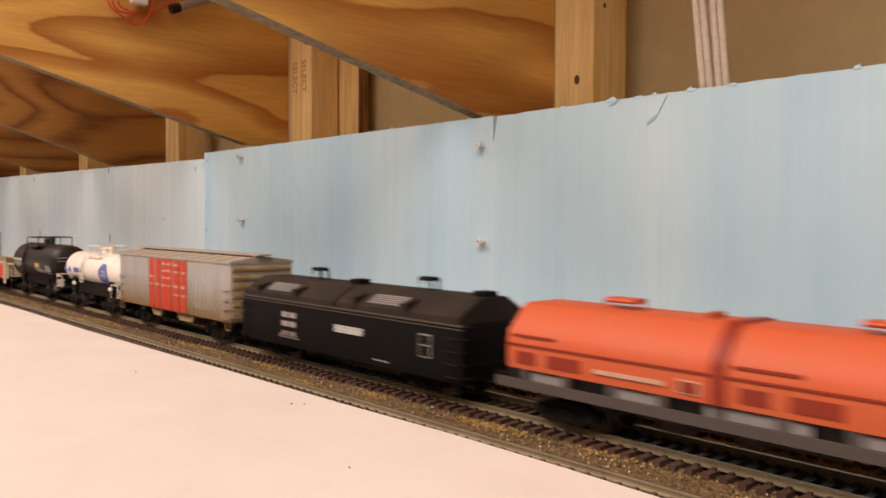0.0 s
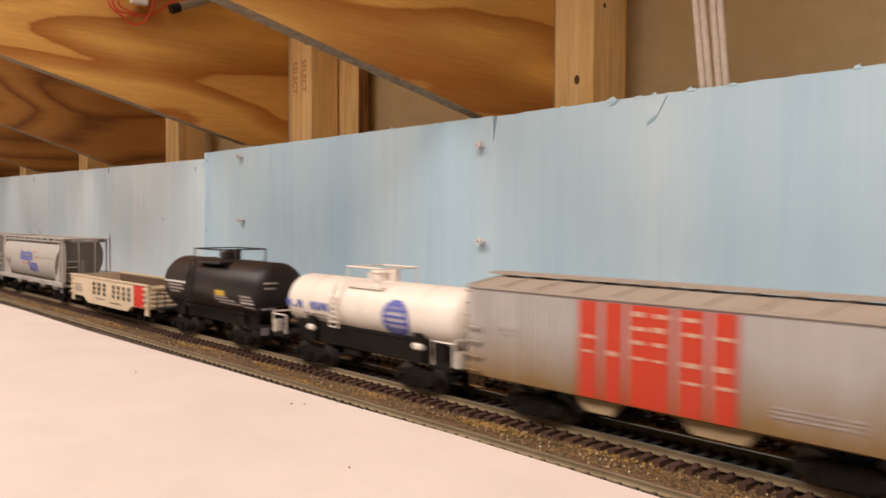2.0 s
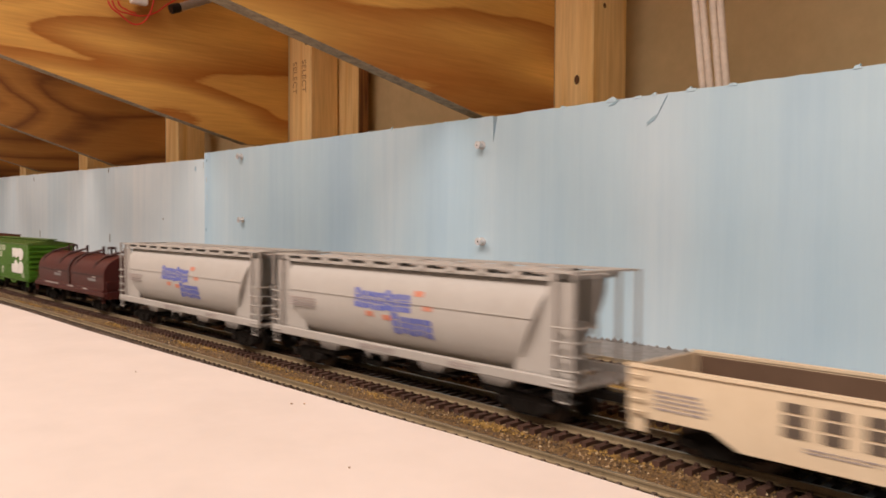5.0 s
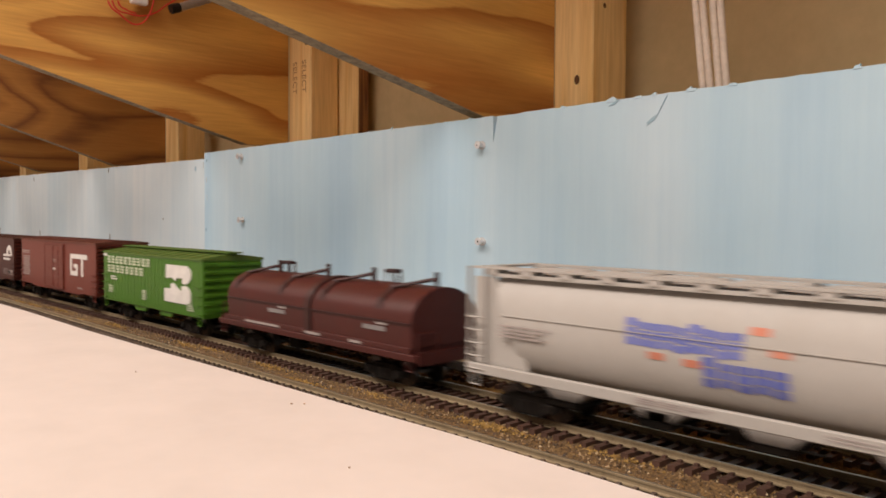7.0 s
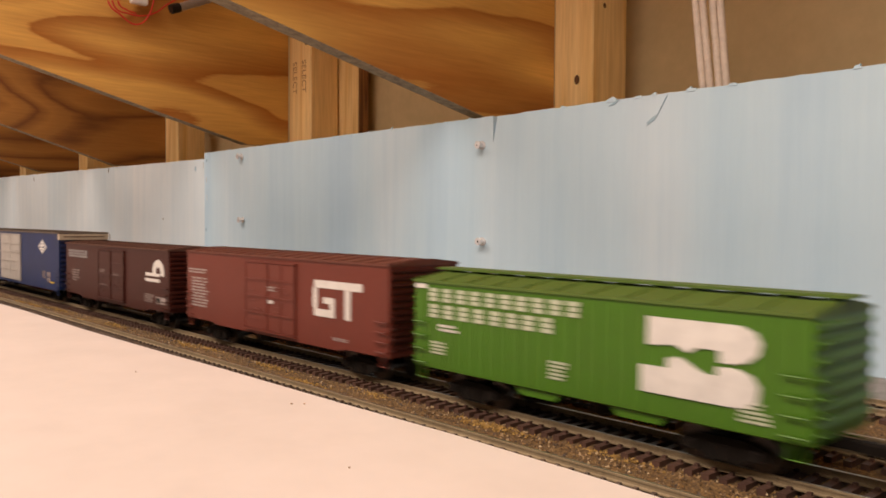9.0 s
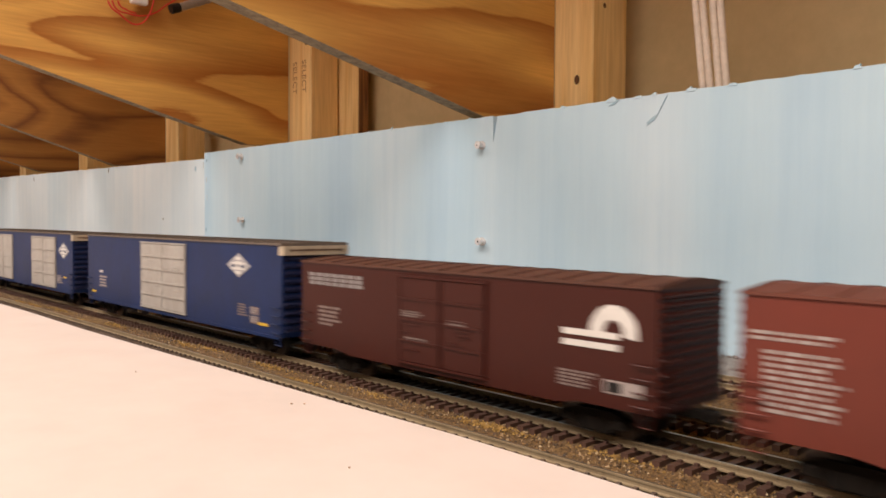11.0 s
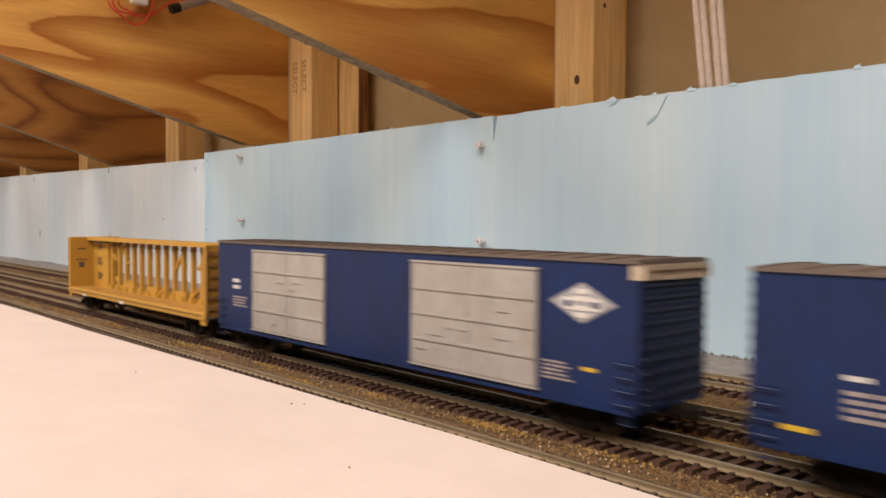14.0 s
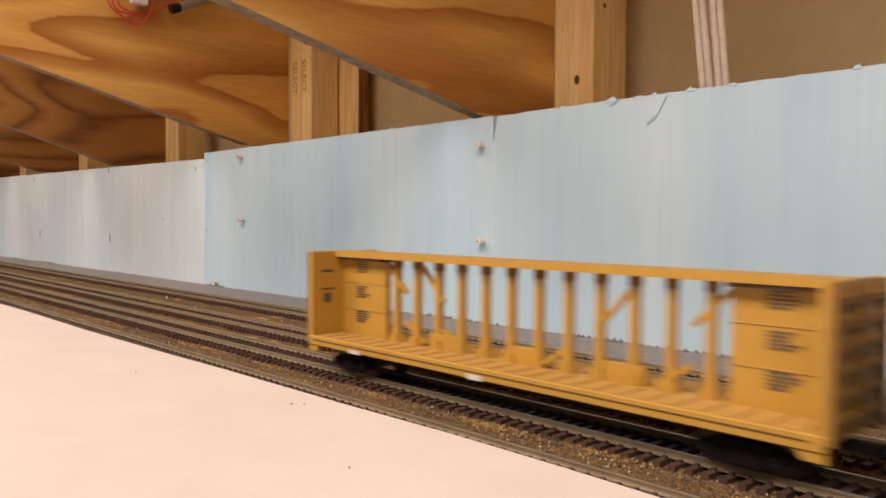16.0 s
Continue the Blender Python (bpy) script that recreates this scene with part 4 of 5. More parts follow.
def black_covered_gondola():
    L = 0.159
    e = L / 2
    car = thing("covered_gondola", "black gondola with peaked dusty black covers", "rail car", "freight cars")
    part("body", boxes((-e, e, -HW, HW, 0.0076, 0.0284), bevel=0.0004), GON_BLACK, car)
    part("rim", boxes((-e - 0.0004, e + 0.0004, -HW - 0.0006, -HW + 0.001, 0.0284, 0.0290), (-e - 0.0004, e + 0.0004, HW - 0.001, HW + 0.0006, 0.0284, 0.0290), (-e - 0.0004, e + 0.0004, -HW - 0.0005, -HW + 0.001, 0.0272, 0.0276)), RIM_BROWN, car, "dusty top rim")
    low = [(-0.0178, 0.0286), (-0.0178, 0.0314), (0.0178, 0.0314), (0.0178, 0.0286)]
    top = [(-0.0178, 0.0314), (-0.0070, 0.0380), (0.0070, 0.0380), (0.0178, 0.0314)]
    for x0, x1 in ((-e + 0.002, -0.0008), (0.0008, e - 0.002)):
        bm = bmesh.new()
        sweep(bm, low, "x", x0, x1)
        c = part("cover", bm, COVER_BROWN, car, "dusty black peaked cover")
        bm = bmesh.new()
        sweep(bm, top, "x", x0, x1)
        part("cover_top", bm, COVER_BROWN, c)
        m = (x0 + x1) / 2
        for a in (x0 + 0.011, x0 + 0.044):
            bm = bmesh.new()
            sweep(bm, [(-0.0184, 0.0306), (-0.0186, 0.0342), (-0.0110, 0.0358)], "x", a, a + 0.004)
            part("gusset", bm, COVER_BROWN, c, "dusty black triangular gusset")
        xa = x0 + 0.019 + (0.002 if x0 > -0.01 else 0)
        bm = bmesh.new()
        for k in range(5):
            t0, t1 = 0.16 + k * 0.10, 0.225 + k * 0.10
            p0, p1 = [(-0.0178 + 0.0108 * t, 0.0314 + 0.0066 * t) for t in (t0, t1)]
            sweep(bm, [(p0[0], p0[1] + 0.0001), (p0[0] - 0.0003, p0[1] + 0.0004), (p1[0] - 0.0003, p1[1] + 0.0004), (p1[0], p1[1] + 0.0001)], "x", xa, xa + 0.022)
        part("striped_plate", bm, PALE_PLATE, c, "pale striped plate")
        lift_loop(c, m + 0.002, 0.0382, 0.0075, 0.0046, GON_BLACK, 0.0, 0.0020)
        part("end_lug", boxes((x1 - 0.008, x1 - 0.001, -0.003, 0.003, 0.0382, 0.0400)), GON_BLACK, c)
    for i, z in enumerate((0.0222, 0.0180, 0.0142)):
        letters(car, -0.0415, -0.0285, z - 0.001, z + (0.0014 if i < 2 else 0.0006), 2, DIM_INK if i < 2 else FADED_INK, fill=0.80)
    small_print(car, -0.044, -0.020, 0.0112, 0.0132, 2, FADED_INK)
    for k in range(4):
        mark(car, 0.001, 0.0205 + 0.0006 * (k % 2), 0.0188 + 0.0008 * k, 0.0193 + 0.0008 * k, WHITE_INK)
    mark(car, 0.0566, 0.0630, 0.0152, 0.0240, DIM_INK)
    mark(car, 0.0571, 0.0625, 0.0157, 0.0235, GON_BLACK, -HW - 0.0002)
    mark(car, 0.0571, 0.0625, 0.0196, 0.0200, DIM_INK, -HW - 0.0003)
    small_print(car, 0.028, 0.044, 0.0098, 0.0106, 1, DIM_INK)
    for s in (-1, 1):
        x0, x1 = sorted((s * (e - 0.001), s * (e - 0.007)))
        ladder(car, x0, x1, 0.010, 0.024, 4, GON_BLACK)
        end_ladder(car, s * e, s, -HW + 0.001, -HW + 0.007, 0.010, 0.024, 4, GON_BLACK)
        part("end_rib", boxes((s * e - 0.0007, s * e + 0.0007, -0.016, 0.016, 0.013, 0.0145), (s * e - 0.0007, s * e + 0.0007, -0.016, 0.016, 0.019, 0.0205)), GON_BLACK, car)
    stirrups(car, L, 0.0082, GON_BLACK)
    undercarriage(car, L, low=0.0075)
    moving(car, 1.0207)


def grey_box_car():
    L, z0, eave = 0.1510, 0.0126, 0.0436
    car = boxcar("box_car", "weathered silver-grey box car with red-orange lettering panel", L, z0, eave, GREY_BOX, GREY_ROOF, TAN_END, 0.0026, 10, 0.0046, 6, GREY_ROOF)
    c = 0.85535
    x0, x1 = 0.8288 - c, 0.8800 - c
    w = x1 - x0
    rnd = random.Random(4)
    for a, b in ((0.0, 0.14), (0.18, 0.31), (0.35, 0.62), (0.66, 0.82), (0.86, 1.0)):
        mark(car, x0 + w * a, x0 + w * b, z0 + 0.0006, eave - 0.0012, RED_PANEL, -HW - 0.0004, "panel_stripe", "red-orange painted stripe")
        bm = bmesh.new()
        for z in (0.0392, 0.0352, 0.0312, 0.0268, 0.0222):
            if rnd.random() < 0.28 or (z < 0.024 and rnd.random() < 0.5):
                continue
            n = 2 if b - a > 0.2 else 1
            for k in range(n):
                u0 = a + (b - a) * (k + 0.14 + rnd.uniform(0, 0.1)) / n
                u1 = a + (b - a) * (k + 0.90 - rnd.uniform(0, 0.2)) / n
                box(bm, x0 + w * u0, x0 + w * u1, -HW - 0.0008, -HW - 0.0004, z, z + rnd.uniform(0.0007, 0.0016))
        part("lettering", bm, CREAM_INK, car, "worn cream lettering blocks")
    small_print(car, -0.062, -0.048, 0.0275, 0.0305, 2, DIM_INK)
    small_print(car, 0.034, 0.060, 0.0170, 0.0205, 3, DIM_INK, seed=5)
    for xa, xb in ((-0.030, -0.012), (0.006, 0.030)):
        bm = bmesh.new()
        sweep(bm, [(xa, 0.0128), (xb, 0.0128), (xb - 0.004, 0.0082), (xa + 0.005, 0.0082)], "y", -0.0165, -0.0150)
        part("side_sill", bm, TAN_END, car, "dusty tan side sill")
    moving(car, c - 0.0022)


def tank_car(name, label, x8, L, r, cz, skin, tank_half, ink, railing, frame_mat, black):
    car = thing(name, label, "rail car", "freight cars")
    h = tank_half
    bm = bmesh.new()
    stations = [(-h, 0.12 * r)]
    for k in range(1, 7):
        a = radians(15 * k)
        stations.append((-h + 0.0062 * (1 - math.cos(a)), r * math.sin(a)))
    lathe(bm, stations + [(-x, q) for x, q in stations[::-1]], 36, 0, cz)
    tank = part("tank", bm, skin, car, "", True)
    for x in ((-h * 0.62, -0.001, h * 0.62) if not black else (-0.022,)):
        bm = bmesh.new()
        lathe(bm, [(x - 0.0006, r + 0.0003), (x + 0.0006, r + 0.0003)], 36, 0, cz)
        part("tank_band", bm, skin, tank)
    # frame and saddles
    e = L / 2
    part("frame", boxes((-e, e, -0.0040, 0.0040, 0.0098, 0.0135), (-e, -e + 0.012, -0.0170, 0.0170, 0.0112, 0.0128), (e - 0.012, e, -0.0170, 0.0170, 0.0112, 0.0128)), frame_mat, car)
    for s in (-1, 1):
        x = s * (e - 0.026)
        bm = bmesh.new()
        sweep(bm, [(-0.0120, 0.0110), (0.0120, 0.0110), (0.0118, cz - 0.45 * r), (0.0060, cz - 0.86 * r), (-0.0060, cz - 0.86 * r), (-0.0118, cz - 0.45 * r)], "x", x - 0.003, x + 0.003)
        part("saddle", bm, frame_mat, car)
        if not black:
            part("sill_step", boxes((x - 0.003, x + 0.003, -0.0126, -0.0100, 0.0156, 0.0186), bevel=0.0008), skin, car)
        # end railing
        bm = bmesh.new()
        xe = s * (e - 0.0006)
        tube(bm, [(xe, -0.0165, 0.0128), (xe, -0.0165, 0.0225), (xe, 0.0165, 0.0225), (xe, 0.0165, 0.0128)], 0.0004, 6)
        tube(bm, [(s * (e - 0.012), -0.0165, 0.0128), (s * (e - 0.012), -0.0165, 0.0215), (xe, -0.0165, 0.0215)], 0.0004, 6)
        part("end_railing", bm, BLACK if black else skin, car)
        part("poling_plate", boxes((s * e - 0.0008, s * e + 0.0008, -0.0155, -0.0115, 0.0125, 0.0185)) if not black else boxes((s * e - 0.0006, s * e + 0.0006, -0.015, -0.011, 0.009, 0.0125)), skin if not black else PALE_PLATE, car)
    part("underframe", boxes((-h + 0.010, h - 0.010, -0.0098, 0.0098, 0.0104, cz - 0.62 * r), bevel=0.0004), frame_mat, car, "black underframe skirt")
    # long hand rail on the tank's side
    bm = bmesh.new()
    tube(bm, [(-h + 0.008, -0.8 * r, cz - 0.72 * r), (h - 0.008, -0.8 * r, cz - 0.72 * r)], 0.00028, 6)
    part("hand_rail", bm, frame_mat, car)
    # platform over the dome, with rails and valves
    zt = cz + r
    pw = 0.0135 if black else 0.0098
    ph = 0.0155 if black else 0.0118
    zp = zt - (0.0022 if black else 0.0032)
    plat = part("platform", boxes((-ph, ph, -pw, -0.005, zp, zp + 0.001), (-ph, ph, 0.005, pw, zp, zp + 0.001)), skin, car)
    bm = bmesh.new()
    zr = zt + 0.0056
    for y in (-pw, pw):
        for x in (-ph, ph):
            tube(bm, [(x, y, zp), (x, y, zr)], 0.00035, 5)
        tube(bm, [(-ph, y, zr), (ph, y, zr)], 0.00045, 6)
    for x in (-ph, ph):
        tube(bm, [(x, -pw, zr), (x, pw, zr)], 0.0004, 6)
    part("platform_rail", bm, railing, plat)
    bm = bmesh.new()
    bmesh.ops.create_cone(bm, cap_ends=True, segments=16, radius1=0.0042, radius2=0.0042, depth=0.004, matrix=Matrix.Translation((0, 0, zt + 0.0015)))
    bmesh.ops.create_cone(bm, cap_ends=True, segments=16, radius1=0.0050, radius2=0.0034, depth=0.0012, matrix=Matrix.Translation((0, 0, zt + 0.0040)))
    part("manway", bm, skin, plat, "", True)
    bm = bmesh.new()
    box(bm, 0.007, 0.0105, -0.0016, 0.0016, zt - 0.001, zt + 0.0055, bevel=0.0006)
    box(bm, -0.009, -0.007, -0.001, 0.001, zt - 0.001, zt + 0.003)
    part("valve", bm, skin, plat)
    # ladder beside the platform
    bm = bmesh.new()
    for x in (-0.0205, -0.0145):
        tube(bm, [(x, -r - 0.0008, cz - 0.72 * r), (x, -r - 0.0012, cz), (x, -pw, zt - 0.002)], 0.0004, 5)
    for i in range(7):
        z = cz - 0.70 * r + i * 0.18 * r
        tube(bm, [(-0.0205, -r - 0.0010, z), (-0.0145, -r - 0.0010, z)], 0.0003, 5)
    part("ladder", bm, skin, car)
    undercarriage(car, L, sill=False)
    part("brake_gear", boxes((-0.016, -0.004, -0.0090, -0.0040, 0.0070, 0.0115), (0.002, 0.012, 0.003, 0.008, 0.0070, 0.0115), bevel=0.0006), frame_mat, car)
    moving(car, x8)
    return car


def white_tank_car():
    r, cz = 0.0124, 0.0281
    car = tank_car("tank_car", "cream white tank car with blue round emblem and platform", 0.7056, 0.1270, r, cz, TANK_WHITE, 0.0614, BLUE_INK, TANK_WHITE, TRUCK, False)
    # emblem: a ring with a barred field, low on the near side
    ex, n = 0.0240, 13
    for k in range(n):
        v = (k - 6) / 6.5
        w = 0.0086 * math.sqrt(1 - v * v)
        q = 0.0062 * math.sqrt(max(0.0, 1 - (v / 0.74) ** 2))
        a = -8 + v * 37
        if q < 0.001:
            wrap_mark(car, ex - w, ex + w, a - 2.85, a + 2.85, r, cz, BLUE_INK)
            continue
        wrap_mark(car, ex - w, ex - q - 0.0006, a - 2.85, a + 2.85, r, cz, BLUE_INK)
        wrap_mark(car, ex + q + 0.0006, ex + w, a - 2.85, a + 2.85, r, cz, BLUE_INK)
        if k % 2:
            wrap_mark(car, ex - q, ex + q, a - 2.2, a + 2.2, r, cz, BLUE_INK)
        else:
            for u in (-0.7, 0.0, 0.7):
                wrap_mark(car, ex + u * q - 0.0007, ex + u * q + 0.0007, a - 3.2, a + 3.2, r, cz, BLUE_INK)
    for i in range(8):
        if i not in (1, 3):
            x = -0.0575 + i * 0.0047
            wrap_mark(car, x, x + 0.0013, -11, 5, r, cz, BLUE_INK)
            wrap_mark(car, x + 0.0025, x + 0.0038, -12, 4, r, cz, BLUE_INK)
            wrap_mark(car, x + 0.0012, x + 0.0026, -12 if i % 2 else -5, -6 if i % 2 else 1, r, cz, BLUE_INK)
    wrap_mark(car, -0.0520, -0.0500, -11, -7, r, cz, BLUE_INK)
    wrap_mark(car, -0.044, -0.026, -24, -20, r, cz, DIM_INK)
    wrap_mark(car, -0.034, -0.020, -33, -29, r, cz, DIM_INK)
    wrap_mark(car, 0.012, 0.018, -50, -40, r, cz, DARK_INK, "dark data plate")


def black_tank_car():
    r, cz = 0.0156, 0.0286
    car = tank_car("tank_car", "dusty black tank car with a yellow placard", 0.5675, 0.1220, r, cz, TANK_BLACK, 0.0580, WHITE_INK, BLACK, TRUCK, True)
    for a0, x0, x1, m in ((4, -0.050, -0.023, WHITE_INK), (-3, -0.046, -0.028, DIM_INK), (-10, -0.046, -0.026, DIM_INK), (-17, -0.044, -0.032, DIM_INK),
                          (-14, 0.012, 0.026, DIM_INK), (-20, 0.012, 0.034, DIM_INK), (-26, 0.016, 0.040, DIM_INK), (-8, 0.040, 0.051, DIM_INK), (-14, 0.040, 0.053, DIM_INK), (-20, 0.040, 0.053, WHITE_INK), (-28, 0.042, 0.053, DIM_INK)):
        wrap_mark(car, x0, x1, a0, a0 + 3.4, r, cz, m)
    wrap_mark(car, 0.0135, 0.0235, -10, 0, r, cz, YELLOW_INK, "yellow placard")
    xe = 0.0585
    bm = boxes((xe - 0.0022, xe - 0.0004, -0.011, -0.004, 0.0338, 0.0346), (xe - 0.0022, xe - 0.0008, -0.0105, -0.005, 0.0312, 0.0320), (xe - 0.0022, xe - 0.0008, -0.012, -0.005, 0.0208, 0.0222))
    part("end_print", bm, DIM_INK, car)


def cream_gondola():
    L, z1 = 0.1417, 0.0251
    e = L / 2
    car = thing("gondola", "cream open gondola with red panel and dark lettering", "rail car", "freight cars")
    prof = [(-e, 0.0105), (-e + 0.026, 0.0105), (-e + 0.034, 0.0066), (e - 0.034, 0.0066), (e - 0.026, 0.0105), (e, 0.0105), (e, z1), (-e, z1)]
    for y0, y1, s in ((-HW, -HW + 0.0011, -1), (HW - 0.0011, HW, 1)):
        bm = bmesh.new()
        sweep(bm, prof, "y", y0, y1)
        w = part("side", bm, CREAM, car)
        bm = bmesh.new()
        a, b = (y0 - 0.0006, y1 + 0.0003) if s < 0 else (y0 - 0.0003, y1 + 0.0006)
        box(bm, -e - 0.0003, e + 0.0003, a, b, z1 - 0.0004, z1 + 0.0005)
        part("rim", bm, CREAM, w)
    part("floor", boxes((-e + 0.001, e - 0.001, -HW + 0.0012, HW - 0.0012, 0.0110, 0.0124)), RUST_AND_SHADE, car, "rusty brown floor")
    part("lining", boxes((-e + 0.002, e - 0.002, -HW + 0.0011, -HW + 0.0014, 0.0124, z1 - 0.001), (-e + 0.002, e - 0.002, HW - 0.0014, HW - 0.0011, 0.0124, z1 - 0.001)), RUST_AND_SHADE, car, "rusty brown inner lining")
    for s in (-1, 1):
        a, b = sorted((s * e, s * (e - 0.0012)))
        w = part("end_wall", boxes((a, b, -HW + 0.0011, HW - 0.0011, 0.0105, z1)), CREAM, car)
        bm = bmesh.new()
        for i in range(5):
            z = 0.0122 + i * 0.0028
            sx = s * (e + 0.0009)
            sweep(bm, [(s * e, z - 0.001), (sx, z - 0.0004), (sx, z + 0.0004), (s * e, z + 0.001)], "y", -HW + 0.002, HW - 0.002)
        part("end_corrugation", bm, CREAM, w)
        x0, x1 = sorted((s * (e - 0.001), s * (e - 0.006)))
        ladder(car, x0, x1, 0.0125, 0.0228, 4, CREAM)
        part("corner_step", boxes((s * (e - 0.003) - 0.0025, s * (e - 0.003) + 0.0025, -HW + 0.0002, -HW + 0.0014, 0.0064, 0.0106)), CREAM, car)
    c = 0.4268
    mark(car, 0.0485, 0.0650, 0.0108, z1 - 0.0006, RED, name="panel", label="bright red end panel")
    letters(car, -0.0260, 0.0030, 0.0134, 0.0220, 3, DARK_INK, fill=0.66)
    letters(car, 0.0110, 0.0465, 0.0132, 0.0218, 4, DARK_INK, fill=0.60)
    small_print(car, -0.062, -0.044, 0.0130, 0.0190, 5, DIM_INK, seed=9)
    small_print(car, -0.020, -0.002, 0.0100, 0.0116, 2, DIM_INK, seed=2)
    small_print(car, 0.008, 0.034, 0.0092, 0.0104, 2, DARK_INK, seed=4)
    small_print(car, 0.0652, 0.0692, 0.0135, 0.0215, 5, DIM_INK, seed=6)
    undercarriage(car, L)
    moving(car, c)


def covered_hopper(x8, seed):
    L = 0.1800
    e = L / 2
    car = thing("covered_hopper", "light grey cylindrical covered hopper with blue and orange emblem", "rail car", "freight cars")
    sec = [(0.0112, 0.0150), (0.0146, 0.0184), (0.0170, 0.0236), (0.0182, 0.0300), (0.0178, 0.0370), (0.0163, 0.0425), (0.0135, 0.0468), (0.0100, 0.0482)]
    sec = [(-y, z) for y, z in sec] + sec[::-1]
    bm = bmesh.new()

    def end_x(z):
        return e - 0.011 - 0.0140 * max(0.0, (0.0470 - z)) / 0.030
    lo = [bm.verts.new((-end_x(z), y, z)) for y, z in sec]
    hi = [bm.verts.new((end_x(z), y, z)) for y, z in sec]
    n = len(sec)
    for i in range(n):
        bm.faces.new((lo[i], hi[i], hi[(i + 1) % n], lo[(i + 1) % n]))
    for ring in (lo, hi):
        cen = bm.verts.new((sum(v.co.x for v in ring) / n, 0, 0.034))
        for i in range(n):
            bm.faces.new((ring[i], ring[(i + 1) % n], cen))
    part("body", bm, HOPPER_GREY, car, "", True)
    bm = bmesh.new()
    for z, y in ((0.0345, 0.01805),):
        box(bm, -end_x(z), end_x(z), -y - 0.0003, -y + 0.0004, z - 0.00012, z + 0.00012)
    part("weld_seam", bm, HOPPER_GREY, car)
    part("eave_angle", boxes((-e + 0.009, e - 0.009, -0.0160, -0.0134, 0.0472, 0.0484), (-e + 0.009, e - 0.009, 0.0134, 0.0160, 0.0472, 0.0484)), HOPPER_GREY, car)
    part("side_sill", boxes((-e, e, -HW, -HW + 0.0018, 0.0132, 0.0168), (-e, e, HW - 0.0018, HW, 0.0132, 0.0168), bevel=0.0003), HOPPER_GREY, car)
    # roof walk with dark gaps on brackets
    roof = part("roof", boxes((-e + 0.009, e - 0.009, -0.0118, 0.0118, 0.0470, 0.0486)), HOPPER_SHADE, car)
    part("running_board", boxes((-e + 0.001, e - 0.001, -0.0166, -0.0108, 0.0498, 0.0505), (-e + 0.001, e - 0.001, 0.0108, 0.0166, 0.0498, 0.0505), (-e + 0.001, -e + 0.006, -0.0150, 0.0150, 0.0498, 0.0505), (e - 0.006, e - 0.001, -0.0150, 0.0150, 0.0498, 0.0505)), HOPPER_GREY, roof)
    for i in range(11):
        x = -e + 0.010 + i * (L - 0.020) / 10
        for s in (-1, 1):
            a, b = sorted((s * 0.0164, s * 0.0100))
            part("walk_bracket", boxes((x - 0.0024, x + 0.0024, a, b, 0.0480, 0.0499)), HOPPER_GREY, roof)
    for i in range(6):
        x = -e + 0.030 + i * (L - 0.060) / 5
        part("hatch", boxes((x - 0.010, x + 0.010, -0.0040, 0.0040, 0.0486, 0.0502), bevel=0.0006), HOPPER_GREY, roof)
    # ends: slope bulkhead posts, ladders, platform
    for s in (-1, 1):
        for y in (-HW + 0.0005, HW - 0.0015):
            each("end_post", HOPPER_SHADE, car, (sorted((s * (e - 0.0008), s * e)) + [y, y + 0.0010, 0.0132, 0.0505], sorted((s * (e - 0.0085), s * (e - 0.0077))) + [y, y + 0.0010, 0.0168, 0.0498]))
        part("end_platform", boxes(sorted((s * e, s * (e - 0.012))) + [-0.0165, 0.0165, 0.0132, 0.0142]), HOPPER_SHADE, car)
        each("end_post", HOPPER_SHADE, car, (sorted((s * e, s * (e - 0.0008))) + [-0.0065, -0.0055, 0.0142, 0.0500], sorted((s * e, s * (e - 0.0008))) + [0.0055, 0.0065, 0.0142, 0.0500]))
        part("shear_plate", boxes(sorted((s * (e - 0.0095), s * (e - 0.030))) + [-0.0012, 0.0012, 0.0140, 0.0330]), HOPPER_SHADE, car)
        x0, x1 = sorted((s * (e - 0.0006), s * (e - 0.0080)))
        ladder(car, x0, x1, 0.0150, 0.0330, 5, HOPPER_GREY, -HW + 0.0006, 0.0008)
        end_ladder(car, s * (e - 0.0004), s, -HW + 0.0012, -0.0065, 0.0150, 0.0330, 5, HOPPER_GREY)
        # triangular side web under the sloping end
        bm = bmesh.new()
        sweep(bm, [(s * (e - 0.0270), 0.0165), (s * (e - 0.0016), 0.0165), (s * (e - 0.0016), 0.0470), (s * (e - 0.0115), 0.0470)], "y", -0.0158, -0.0150)
        part("end_web", bm, HOPPER_GREY, car)
    # outlets
    for i in range(4):
        x = -0.051 + i * 0.034
        bm = bmesh.new()
        sweep(bm, [(x - 0.013, 0.0165), (x + 0.013, 0.0165), (x + 0.005, 0.0085), (x - 0.005, 0.0085)], "y", -0.0120, 0.0120)
        part("outlet", bm, HOPPER_SHADE, car)
        part("outlet_gate", boxes((x - 0.006, x + 0.006, -0.0135, 0.0135, 0.0066, 0.0086), bevel=0.0004), TRUCK, car)
    # emblem: two blue blocks with orange specks
    def skin_y(z):
        for (ya, za), (yb, zb) in zip(sec, sec[1:]):
            if ya < 0 and za <= z <= zb:
                return ya + (yb - ya) * (z - za) / (zb - za)
        return -0.018
    o = -0.0028
    rnd = random.Random(seed)

    def blob(x0, x1, z0, z1, mat):
        bm = bmesh.new()
        ya, yb = skin_y(z0), skin_y(z1)
        sweep(bm, [(ya - 0.0002, z0), (yb - 0.0002, z1), (yb + 0.0003, z1), (ya + 0.0003, z0)], "x", x0, x1)
        part("marking", bm, mat, car)
    c = 0.0468

